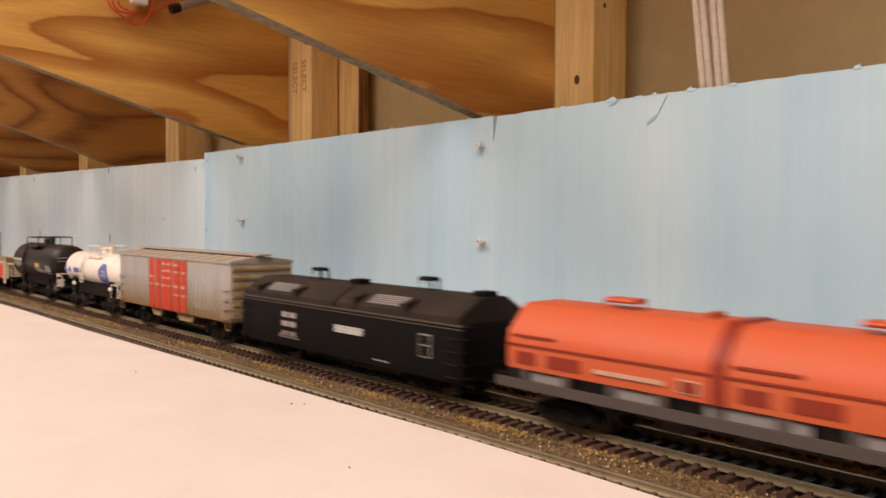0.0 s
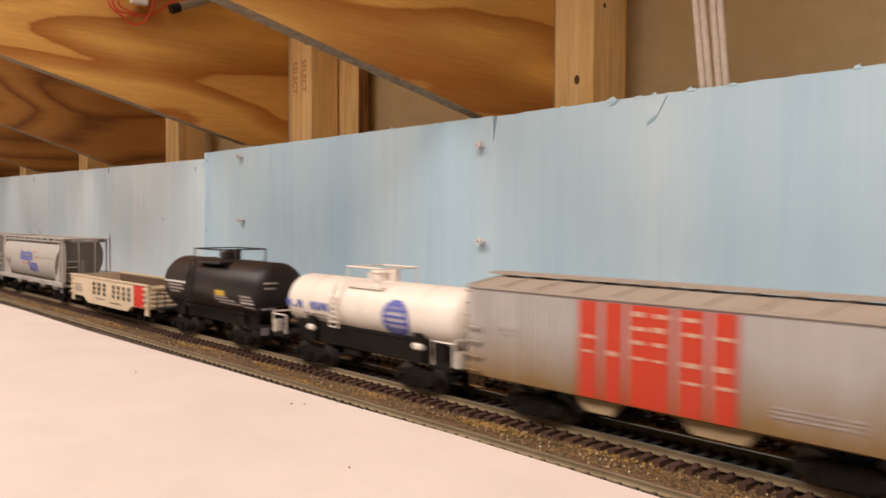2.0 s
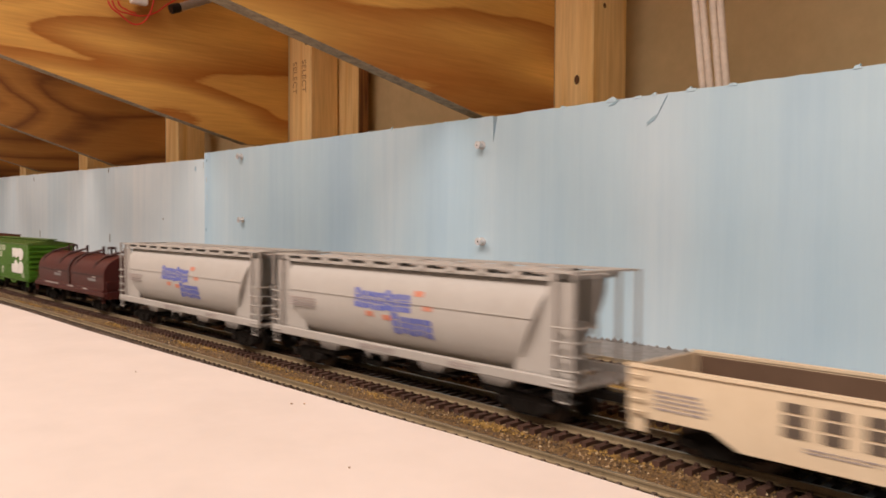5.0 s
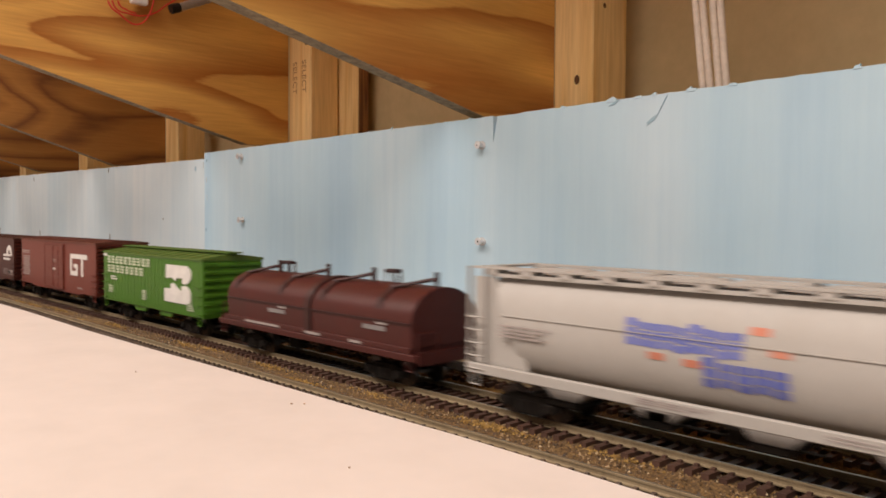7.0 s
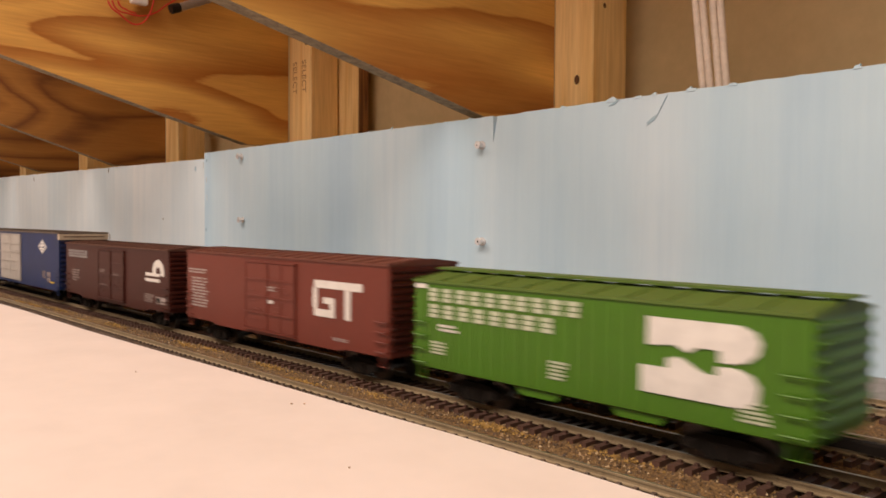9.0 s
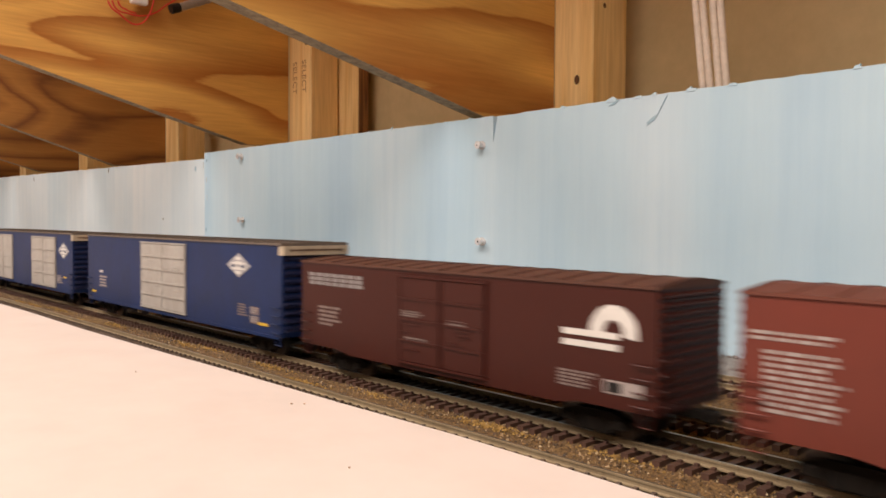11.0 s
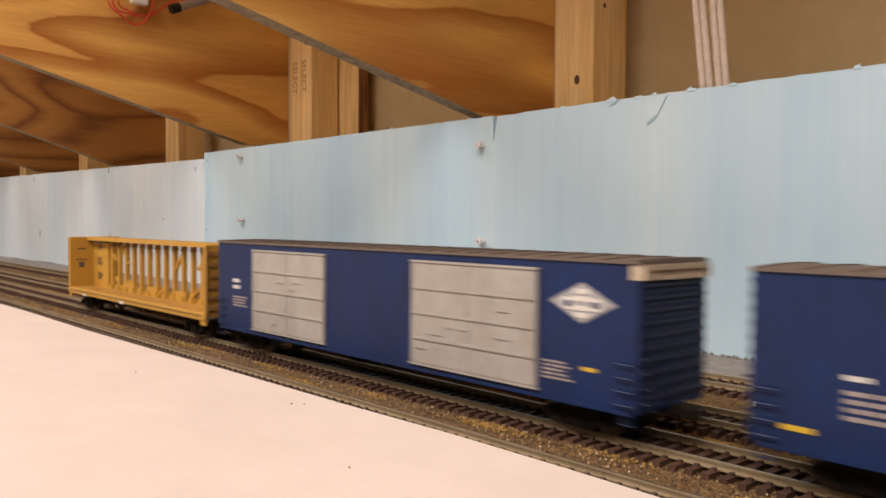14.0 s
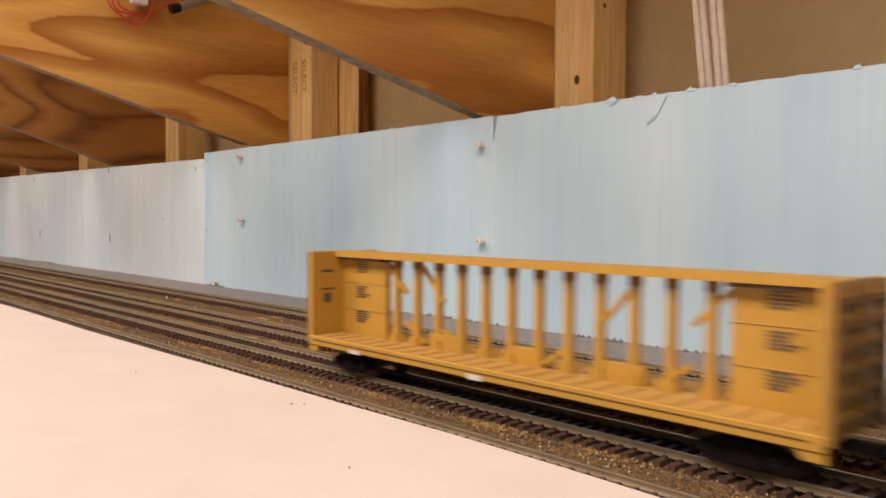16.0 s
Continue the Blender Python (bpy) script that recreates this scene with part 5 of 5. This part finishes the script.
    def block_letter(x, wide, z0, z1):
        """A plain block of the emblem, split by two slits."""
        h = z1 - z0
        for k in range(3):
            blob(x + rnd.uniform(0, 0.1) * wide, x + wide * rnd.uniform(0.9, 1.05), z0 + 0.35 * k * h, z0 + (0.35 * k + 0.29) * h, BLUE_INK)
    for i in range(9):
        drop = rnd.uniform(0, 0.0010)
        block_letter(0.0230 - c + i * 0.0040, 0.0034, 0.0302 + drop, 0.0384 - (0.0 if i in (0, 5) else 0.0010) + 0.5 * drop)
    for i in range(5):
        block_letter(0.0472 - c + i * 0.0048, 0.0042, 0.0220 + 0.0006 * (i % 2), 0.0304 - (0.0012 if i else 0))
    for x, z in ((0.0605, 0.0375), (0.0660, 0.0325), (0.0305, 0.0275), (0.0415, 0.0268)):
        blob(x - c, x - c + 0.0050, z, z + 0.0021, RED_INK)
    small_print(car, -0.074, -0.050, 0.0270, 0.0315, 4, DIM_INK, -0.0183, seed)
    small_print(car, -0.020, 0.006, 0.0140, 0.0160, 3, DIM_INK, -HW, seed)
    small_print(car, 0.034, 0.050, 0.0140, 0.0158, 2, DIM_INK, -HW, seed + 1)
    undercarriage(car, L, inset=0.024)
    stirrups(car, L, 0.0134, HOPPER_GREY)
    moving(car, x8)


def maroon_coil_car():
    L = 0.158
    e = L / 2
    c = -0.14375
    car = thing("coil_car", "maroon covered coil car with rounded hoods and dark bars", "rail car", "freight cars")
    part("frame", boxes((-e, e, -HW - 0.0004, -HW + 0.0022, 0.0122, 0.0150), (-e, e, HW - 0.0022, HW + 0.0004, 0.0122, 0.0150), (-e, e, -0.016, 0.016, 0.0118, 0.0140), bevel=0.0003), MAROON, car)
    part("ledge", boxes((-e + 0.004, e - 0.004, -HW + 0.0004, HW - 0.0004, 0.0150, 0.0172), bevel=0.0002), MAROON, car)
    prof = [(-0.0172, 0.0172), (-0.0176, 0.0268)]
    for k in range(0, 13):
        a = radians(180 - 15 * k)
        prof.append((0.0176 * math.cos(a), 0.0272 + 0.0128 * math.sin(a)))
    prof += [(0.0176, 0.0268), (0.0172, 0.0172)]
    for x0, x1 in ((-0.0715, 0.0020), (0.0060, 0.0755)):
        h = hood(car, x0, x1, prof, MAROON, "rounded maroon hood")
        bm = bmesh.new()
        box(bm, x0 + 0.0005, x1 - 0.0005, -0.0182, -0.0174, 0.0262, 0.0267)
        part("seam", bm, MAROON_DARK, h)
        m = (x0 + x1) / 2
        for xb, s in ((x0 + 0.006, 1), (m + 0.012, 1)):
            bm = bmesh.new()
            tube(bm, [(xb, -0.0090, 0.0388), (xb + 0.020, -0.0020, 0.0432)], 0.0009, 6)
            tube(bm, [(xb + 0.020, -0.0020, 0.0396), (xb + 0.020, -0.0020, 0.0458)], 0.0010, 6)
            part("lifting_bar", bm, MAROON_DARK, h, "dark lifting bar")
            bm = bmesh.new()
            sweep(bm, [(-0.0090, 0.0392), (-0.0150, 0.0352), (-0.0168, 0.0310), (-0.0160, 0.0310), (-0.0130, 0.0352), (-0.0090, 0.0372)], "x", xb - 0.0010, xb + 0.0028)
            part("bar_foot", bm, MAROON_DARK, h)
        lift_loop(h, m + (0.002 if x0 > 0 else -0.006), 0.0398, 0.0068, 0.0050, MAROON_DARK, 0.0, 0.0016)
        letters(h, m + 0.004, m + 0.019, 0.0222, 0.0240, 6, PALE_PLATE, -0.0175, 0.9)
        mark(h, m + 0.013, m + 0.020, 0.0248, 0.0256, DIM_INK, -0.0177)
    bm = bmesh.new()
    sweep(bm, [(y * 1.05, z + (0.0008 if z > 0.03 else 0.0)) for y, z in prof], "x", 0.0018, 0.0062)
    part("hood_joint", bm, MAROON_DARK, car, "dark joint band between the hoods", True)
    for x0, x1 in ((-0.052, -0.020), (0.002, 0.014), (0.036, 0.044)):
        mark(car, x0, x1, 0.0155, 0.0165, DIM_INK, -HW + 0.0002)
    for s in (-1, 1):
        part("end_sill", boxes(sorted((s * e, s * (e + 0.001))) + [-0.017, 0.017, 0.0110, 0.0160]), MAROON, car)
        bm = bmesh.new()
        tube(bm, [(s * (e - 0.001), -0.0165, 0.0150), (s * (e - 0.001), -0.0165, 0.0230), (s * (e - 0.001), -0.006, 0.0230), (s * (e - 0.001), -0.006, 0.0150)], 0.0004, 5)
        part("hand_rail", bm, MAROON, car)
    undercarriage(car, L)
    stirrups(car, L, 0.0124, MAROON)
    moving(car, c)


def green_box_car():
    L, z0, eave = 0.1480, 0.0117, 0.0438
    c = -0.3168
    car = boxcar("box_car", "bright green box car with white block emblem", L, z0, eave, GREEN, GREEN_ROOF, GREEN, 0.0026, 11, 0.0052, 7, GREEN_ROOF)
    e = L / 2
    # emblem: two stepped white shapes with a slanted gap
    ox, oz = -0.2910 - c, 0.0178
    w, h = 0.0352, 0.0224
    def shape(pts):
        bm = bmesh.new()
        sweep(bm, [(ox + w * u, oz + h * v) for u, v in pts], "y", -HW - 0.0006, -HW + 0.0003)
        part("marking", bm, WHITE_INK, car, "white emblem shape")
    shape([(0.06, 0.62), (0.06, 0.98), (0.84, 0.98), (0.95, 0.92), (1.0, 0.80), (0.98, 0.66), (0.90, 0.56), (0.78, 0.52), (0.68, 0.52), (0.68, 0.66), (0.50, 0.66), (0.42, 0.58), (0.30, 0.66)])
    shape([(0.0, 0.02), (0.0, 0.36), (0.24, 0.36), (0.24, 0.48), (0.34, 0.52), (0.56, 0.36), (0.66, 0.36), (0.66, 0.46), (0.80, 0.48), (0.93, 0.42), (0.99, 0.30), (0.98, 0.14), (0.90, 0.04), (0.78, 0.02)])
    letters(car, -e + 0.0085, -e + 0.080, 0.0368, 0.0416, 10, GREEN_INK, -HW - 0.0003, 0.68)
    letters(car, -e + 0.0085, -e + 0.070, 0.0308, 0.0356, 8, GREEN_INK, -HW - 0.0003, 0.68)
    mark(car, -e + 0.001, -e + 0.007, 0.0412, 0.0428, WHITE_INK, -HW - 0.0003)
    small_print(car, -e + 0.014, -e + 0.026, 0.0255, 0.0285, 2, WHITE_INK, -HW - 0.0003, 3)
    small_print(car, -e + 0.010, -e + 0.020, 0.0170, 0.0220, 4, GREEN_INK, -HW - 0.0003, 4)
    small_print(car, -0.008, 0.000, 0.0160, 0.0222, 5, GREEN_INK, -HW - 0.0003, 6)
    small_print(car, 0.0555, 0.0640, 0.0145, 0.0205, 5, GREEN_INK, -HW - 0.0003, 8)
    for xa, xb in ((-0.024, -0.004), (0.014, 0.034)):
        bm = bmesh.new()
        sweep(bm, [(xa, z0 + 0.0003), (xb, z0 + 0.0003), (xb - 0.003, 0.0090), (xa + 0.003, 0.0090)], "y", -0.0172, -0.0158)
        part("side_sill", bm, GREEN, car)
    moving(car, c)


def red_brown_box_car():
    L, z0, eave = 0.1805, 0.0118, 0.0484
    c = -0.49675
    car = boxcar("box_car", "red-brown double-door box car with pale block emblem", L, z0, eave, BROWN_RED, BROWN_ROOF, BROWN_DARK, 0.0020, 16, 0.0, 12, None, 0.0012)
    door(car, -0.5197 - c, -0.4985 - c, 0.0130, eave - 0.0030, BROWN_RED, 4, 1)
    door(car, -0.4980 - c, -0.4740 - c, 0.0130, eave - 0.0030, BROWN_RED, 4, 2)
    # emblem: an open hooked frame and a barred post joined by a top band
    x = -0.4600 - c
    z = 0.0242
    bars = [(0.0, 0.0034, 0.0033, 0.0124), (0.0010, 0.0165, 0.0, 0.0032), (0.0130, 0.0165, 0.0033, 0.0057), (0.0080, 0.0165, 0.0058, 0.0085), (0.0010, 0.0362, 0.0125, 0.0158), (0.0240, 0.0280, 0.0, 0.0124)]
    bm = bmesh.new()
    for a, b, p, q in bars:
        box(bm, x + a, x + b, -HW - 0.0003, -HW + 0.0003, z + p, z + q)
    part("marking", bm, WHITE_INK, car, "pale block emblem")
    small_print(car, -0.088, -0.066, 0.0362, 0.0392, 2, DIM_INK, seed=2)
    small_print(car, -0.084, -0.060, 0.0180, 0.0345, 10, DIM_INK, seed=7)
    small_print(car, -0.0015, 0.0110, 0.0318, 0.0345, 2, DIM_INK, -HW - 0.0009, 9)
    mark(car, 0.000, 0.004, 0.0265, 0.0280, WHITE_INK, -HW - 0.0011)
    small_print(car, 0.052, 0.064, 0.0145, 0.0160, 2, DIM_INK, seed=5)
    moving(car, c)


def dark_brown_box_car():
    L, z0, eave = 0.1830, 0.0112, 0.0476
    c = -0.7030
    car = boxcar("box_car", "dark oxide-brown box car with pale wheel emblem", L, z0, eave, BROWN_DARK, OXIDE_ROOF, BROWN_DARK, 0.0020, 16, 0.0, 12, None, 0.0015)
    door(car, -0.7250 - c, -0.7020 - c, 0.0125, eave - 0.0030, BROWN_DARK, 4, 1)
    door(car, -0.7010 - c, -0.6790 - c, 0.0125, eave - 0.0030, BROWN_DARK, 4, 1)
    letters(car, -0.0860, -0.0455, 0.0380, 0.0432, 7, PALE_PLATE, fill=0.88)
    # emblem: two bars and a half wheel
    x, z = -0.6455 - c, 0.0282
    for k in (0, 1):
        mark(car, x, x + 0.0210, z + k * 0.0034, z + k * 0.0034 + 0.0019, WHITE_INK)
    bm = bmesh.new()
    outer = [(x + 0.0190 + 0.0085 * math.cos(radians(a)), z + 0.0052 + 0.0085 * math.sin(radians(a))) for a in range(-10, 191, 20)]
    inner = [(x + 0.0190 + 0.0036 * math.cos(radians(a)), z + 0.0052 + 0.0040 * math.sin(radians(a))) for a in range(190, -11, -20)]
    sweep(bm, outer + inner, "y", -HW - 0.0002, -HW + 0.0003)
    part("marking", bm, WHITE_INK, car, "pale half wheel emblem")
    small_print(car, -0.078, -0.062, 0.0200, 0.0290, 5, FADED_INK, seed=2)
    small_print(car, -0.020, -0.006, 0.0295, 0.0320, 3, FADED_INK, -HW - 0.0009, 3)
    small_print(car, 0.006, 0.018, 0.0285, 0.0305, 2, FADED_INK, -HW - 0.0009, 4)
    small_print(car, -0.018, -0.004, 0.0200, 0.0220, 2, FADED_INK, -HW - 0.0009, 5)
    small_print(car, 0.056, 0.072, 0.0150, 0.0205, 5, FADED_INK, seed=6)
    mark(car, 0.0735, 0.0870, 0.0155, 0.0195, DIM_INK)
    mark(car, 0.0745, 0.0795, 0.0160, 0.0190, BLACK, -HW - 0.0002)
    moving(car, c)


def diamond(car, x0, x1, z0, z1):
    m, k = (x0 + x1) / 2, (z0 + z1) / 2
    bm = bmesh.new()
    sweep(bm, [(x0, k), (m, z0), (x1, k), (m, z1)], "y", -HW - 0.0002, -HW + 0.0003)
    d = part("marking", bm, EMBLEM_GREY, car, "grey-white diamond emblem")
    bm = bmesh.new()
    w, h = (x1 - x0), (z1 - z0)
    for u, v, a, b in ((-0.20, -0.03, 0.18, 0.15), (0.20, -0.03, 0.18, 0.15), (0.0, 0.10, 0.26, 0.06), (0.0, -0.13, 0.26, 0.06), (0.0, 0.28, 0.22, 0.06), (0.0, -0.30, 0.22, 0.06)):
        box(bm, m + u * w - a * w / 2, m + u * w + a * w / 2, -HW - 0.0004, -HW, k + v * h - b * h, k + v * h + b * h)
    part("emblem_figure", bm, WHITE_INK, d)
    part("emblem_gap", boxes(*[(m + u * w - 0.05 * w, m + u * w + 0.05 * w, -HW - 0.0006, -HW, k - 0.10 * h, k + 0.04 * h) for u in (-0.20, 0.20)]), NAVY, d)


def blue_box_car(x8, double):
    L, z0, eave = (0.2572 if double else 0.2606), 0.0108, 0.0545
    c = x8
    label = "long deep blue box car with two pairs of silver doors" if double else "long deep blue box car with one wide silver door"
    car = boxcar("box_car", label, L, z0, eave, NAVY, TAN_ROOF, NAVY_END_SHADE, 0.0009, 22, 0.0, 11, None, 0.0010)
    e = L / 2
    if double:
        for a, b in ((-1.3265, -1.2645), (-1.2060, -1.1440)):
            door(car, a - c, b - c, 0.0130, eave - 0.0038, SILVER_DOOR, 4, 2)
        small_print(car, -e + 0.016, -e + 0.026, 0.0298, 0.0362, 2, WHITE_INK, seed=1)
        small_print(car, -e + 0.016, -e + 0.030, 0.0218, 0.0275, 4, DIM_INK, seed=2)
        diamond(car, -1.1390 - c, -1.1140 - c, 0.0352, 0.0478)
        small_print(car, 0.0930, 0.1060, 0.0160, 0.0225, 5, DIM_INK, seed=3)
        mark(car, 0.1085, 0.1140, 0.0208, 0.0220, YELLOW_INK)
    else:
        door(car, -0.9762 - c, -0.9140 - c, 0.0130, eave - 0.0030, SILVER_DOOR, 5, 2)
        small_print(car, -e + 0.023, -e + 0.032, 0.0285, 0.0308, 1, WHITE_INK, seed=1)
        small_print(car, -e + 0.023, -e + 0.036, 0.0192, 0.0272, 4, DIM_INK, seed=2)
        mark(car, -e + 0.008, -e + 0.016, 0.0152, 0.0166, YELLOW_INK)
        diamond(car, -0.8660 - c, -0.8410 - c, 0.0370, 0.0492)
        small_print(car, 0.0880, 0.0985, 0.0176, 0.0240, 5, FADED_INK, seed=3)
        mark(car, 0.1010, 0.1090, 0.0152, 0.0234, FADED_INK)
        small_print(car, 0.1014, 0.1086, 0.0156, 0.0188, 3, DIM_INK, -HW - 0.0002, 5)
        small_print(car, 0.1014, 0.1086, 0.0198, 0.0230, 3, DIM_INK, -HW - 0.0002, 6)
        mark(car, 0.1008, 0.1092, 0.0190, 0.0195, NAVY, -HW - 0.0002)
        mark(car, 0.1048, 0.1052, 0.0150, 0.0236, NAVY, -HW - 0.0002)
        mark(car, 0.1092, 0.1178, 0.0150, 0.0163, YELLOW_INK, -HW - 0.0003)
    for y in (-HW, HW):
        part("side_sill", boxes((-e + 0.002, e - 0.002, y - 0.0005, y + 0.0005, z0 - 0.0010, z0 + 0.0004)), NAVY, car)
    for s in (1,):
        a, b = sorted((s * (e - 0.003), s * (e + 0.0016)))
        t = part("end_fascia", boxes((a, b, -HW - 0.0001, HW + 0.0001, eave - 0.0050, eave - 0.0006)), CREAM_TRIM, car, "cream painted band across the end top")
        # Strip laid on the band: the recess is only its shade, painted dark.
        part("fascia_slot_shade", boxes(sorted((s * (e + 0.0016), s * (e + 0.0019))) + [-0.0150, 0.0150, eave - 0.0030, eave - 0.0022]), RUST_AND_SHADE, t, "dark strip for the shade of a slot in the band")
        part("brake_platform", boxes(sorted((s * (e + 0.0016), s * (e + 0.0030))) + [-0.006, 0.012, eave - 0.0050, eave - 0.0040]), CREAM_TRIM, t)
    moving(car, x8)


def yellow_centre_beam():
    L = 0.2235
    e = L / 2
    car = thing("centre_beam_car", "golden yellow centre-beam flat car with end bulkheads, empty", "rail car", "freight cars")
    deck = part("deck", boxes((-e, e, -HW, HW, 0.0128, 0.0150), bevel=0.0003), YELLOW_DECK, car, "worn yellow deck")
    part("side_sill", boxes((-e, e, -HW - 0.0003, -HW + 0.0015, 0.0110, 0.0152), (-e, e, HW - 0.0015, HW + 0.0003, 0.0110, 0.0152), bevel=0.0003), YELLOW, car)
    for i in range(24):
        x = -e + 0.008 + i * (L - 0.016) / 23
        for s in (-1, 1):
            part("riser", boxes([x - 0.0022, x + 0.0022] + sorted((s * 0.0030, s * (HW - 0.0016))) + [0.0150, 0.0154]), YELLOW_DECK, deck)
    part("sill_line", boxes((-e + 0.004, e - 0.004, -HW - 0.0006, -HW, 0.0134, 0.0137)), RUST_AND_SHADE, car)
    # centre beam: top chord, panels, posts, braces
    top = 0.0524
    bm = bmesh.new()
    sweep(bm, [(-0.0060, top - 0.0026), (-0.0052, top - 0.0026), (-0.0052, top - 0.0010), (0.0052, top - 0.0010), (0.0052, top - 0.0026), (0.0060, top - 0.0026), (0.0060, top), (-0.0060, top)], "x", -e, e)
    part("top_chord", bm, YELLOW, car)
    for s in (-1, 1):
        a, b = sorted((s * (e - 0.002), s * 0.0785))
        p = part("beam_panel", boxes((a, b, -0.0014, 0.0014, 0.0150, top - 0.0012)), YELLOW, car)
        bm = bmesh.new()
        for z in (0.0265, 0.0385):
            box(bm, a, b, -0.0017, 0.0017, z - 0.0002, z + 0.0002)
        part("panel_seam", bm, YELLOW_DECK, p)
        for z in (0.0205, 0.0315, 0.0425):
            small_print(car, (a + b) / 2 - 0.005, (a + b) / 2 + 0.005, z, z + 0.0056, 5, DARK_INK, -0.0015, int(z * 10000))
        # Brown block under the chord; the shade there is put into its colour.
        part("chord_shade", boxes((a, b, -0.0050, 0.0050, top - 0.0040, top - 0.0012)), RUST_AND_SHADE, p)
    n = 12
    for i in range(n):
        x = -0.0785 + 0.157 * (i + 0.5) / n
        bm = bmesh.new()
        sweep(bm, [(x - 0.0020, 0.0150), (x + 0.0020, 0.0150), (x + 0.0013, 0.0250), (x + 0.0013, top - 0.0012), (x - 0.0013, top - 0.0012), (x - 0.0013, 0.0250)], "y", -0.0014, 0.0014)
        post = part("post", bm, YELLOW, car)
        part("post_head", boxes((x - 0.0015, x + 0.0015, -0.0017, 0.0017, top - 0.0062, top - 0.0011)), YELLOW_RUST, post, "dark rusty post head")
        bm = bmesh.new()
        sweep(bm, [(x - 0.0030, 0.0150), (x + 0.0030, 0.0150), (x + 0.0016, 0.0186), (x - 0.0016, 0.0186)], "y", -0.0026, 0.0026)
        part("foot_gusset", bm, YELLOW, post)
    for x0, x1, z0, z1 in ((-0.0785, -0.066, 0.0475, 0.0360), (-0.056, -0.043, 0.0475, 0.0340), (0.0785, 0.066, 0.0475, 0.0360), (0.047, 0.034, 0.0475, 0.0340), (-0.066, -0.054, 0.0240, 0.0160), (-0.043, -0.031, 0.0230, 0.0160), (0.020, 0.008, 0.0240, 0.0160), (0.066, 0.054, 0.0240, 0.0160)):
        ux, uz = x1 - x0, z1 - z0
        l = math.hypot(ux, uz)
        nx, nz = -uz / l * 0.0008, ux / l * 0.0008
        bm = bmesh.new()
        sweep(bm, [(x0 + nx, z0 + nz), (x1 + nx, z1 + nz), (x1 - nx, z1 - nz), (x0 - nx, z0 - nz)], "y", -0.0009, 0.0009)
        part("brace", bm, YELLOW, car)
    for x in (-0.0425, 0.0, 0.0425):
        part("web_plate", boxes((x - 0.0075, x + 0.0075, -0.0012, 0.0012, 0.0150, 0.0212)), YELLOW, car)
    # bulkheads
    for s in (-1, 1):
        a, b = sorted((s * e, s * (e - 0.0022)))
        w = part("bulkhead", boxes((a, b, -HW, HW, 0.0128, top), bevel=0.0004), YELLOW, car)
        bm = bmesh.new()
        for i in range(6):
            z = 0.0175 + i * 0.0060
            sx = s * (e + 0.0014)
            sweep(bm, [(s * e, z - 0.0014), (sx, z - 0.0010), (sx, z + 0.0010), (s * e, z + 0.0014)], "y", -HW + 0.0016, HW - 0.0016)
        for y in (-HW, -0.0005, HW - 0.0012):
            box(bm, *sorted((s * (e - 0.0002), s * (e + 0.0016))), y, y + 0.0012, 0.0130, top - 0.0006)
        part("bulkhead_rib", bm, YELLOW_RUST, w, "rust-stained ribs")
        part("bulkhead_print", boxes(sorted((s * (e - 0.0024), s * (e - 0.0021))) + [-0.013, -0.007, 0.0430, 0.0440], sorted((s * (e - 0.0024), s * (e - 0.0021))) + [-0.014, -0.006, 0.0350, 0.0358], sorted((s * (e - 0.0024), s * (e - 0.0021))) + [-0.012, -0.008, 0.0295, 0.0335]), DARK_INK, w)
        bm = bmesh.new()
        sweep(bm, [(s * (e - 0.0055), 0.0084), (s * e, 0.0084), (s * e, 0.0112), (s * (e - 0.0075), 0.0112)], "y", -HW + 0.0002, -HW + 0.0012)
        part("corner_step", bm, YELLOW, car)
    part("reflector", boxes((-0.0105, -0.0035, -HW - 0.0006, -HW, 0.0108, 0.0126)), WHITE_INK, car, "white reflector plate")
    part("reflector", boxes((-0.0810, -0.0740, -HW - 0.0006, -HW, 0.0108, 0.0122)), WHITE_INK, car, "white reflector plate")
    bm = bmesh.new()
    sweep(bm, [(-0.070, 0.0102), (0.070, 0.0102), (0.058, 0.0066), (-0.058, 0.0066)], "y", -0.0060, 0.0060)
    part("centre_sill", bm, BLACK, car)
    undercarriage(car, L, inset=0.024, sill=False)
    moving(car, -1.4912)


orange_coil_car()
black_covered_gondola()
grey_box_car()
white_tank_car()
black_tank_car()
cream_gondola()
covered_hopper(0.2455, 5)
covered_hopper(0.0528, 6)
maroon_coil_car()
green_box_car()
red_brown_box_car()
dark_brown_box_car()
blue_box_car(-0.9424, False)
blue_box_car(-1.2348, True)
yellow_centre_beam()
lay_ties(TRACKS)


def motions():
    """The train rolls past at a steady speed; its wheels turn with it."""
    for car, x8 in MOVING:
        walk(car, [(float(t), pose(x8 + SPEED * (t - 8.0), LINE, RAIL_TOP)) for t in range(17)])
    turn = math.degrees(SPEED / 0.0048) / FPS
    for w, x in WHEELSETS:
        walk(w, [(k / FPS, pose(x, 0, 0.0048, 0, (turn * k) % 360.0, 0)) for k in range(16 * FPS + 1)])


motions()
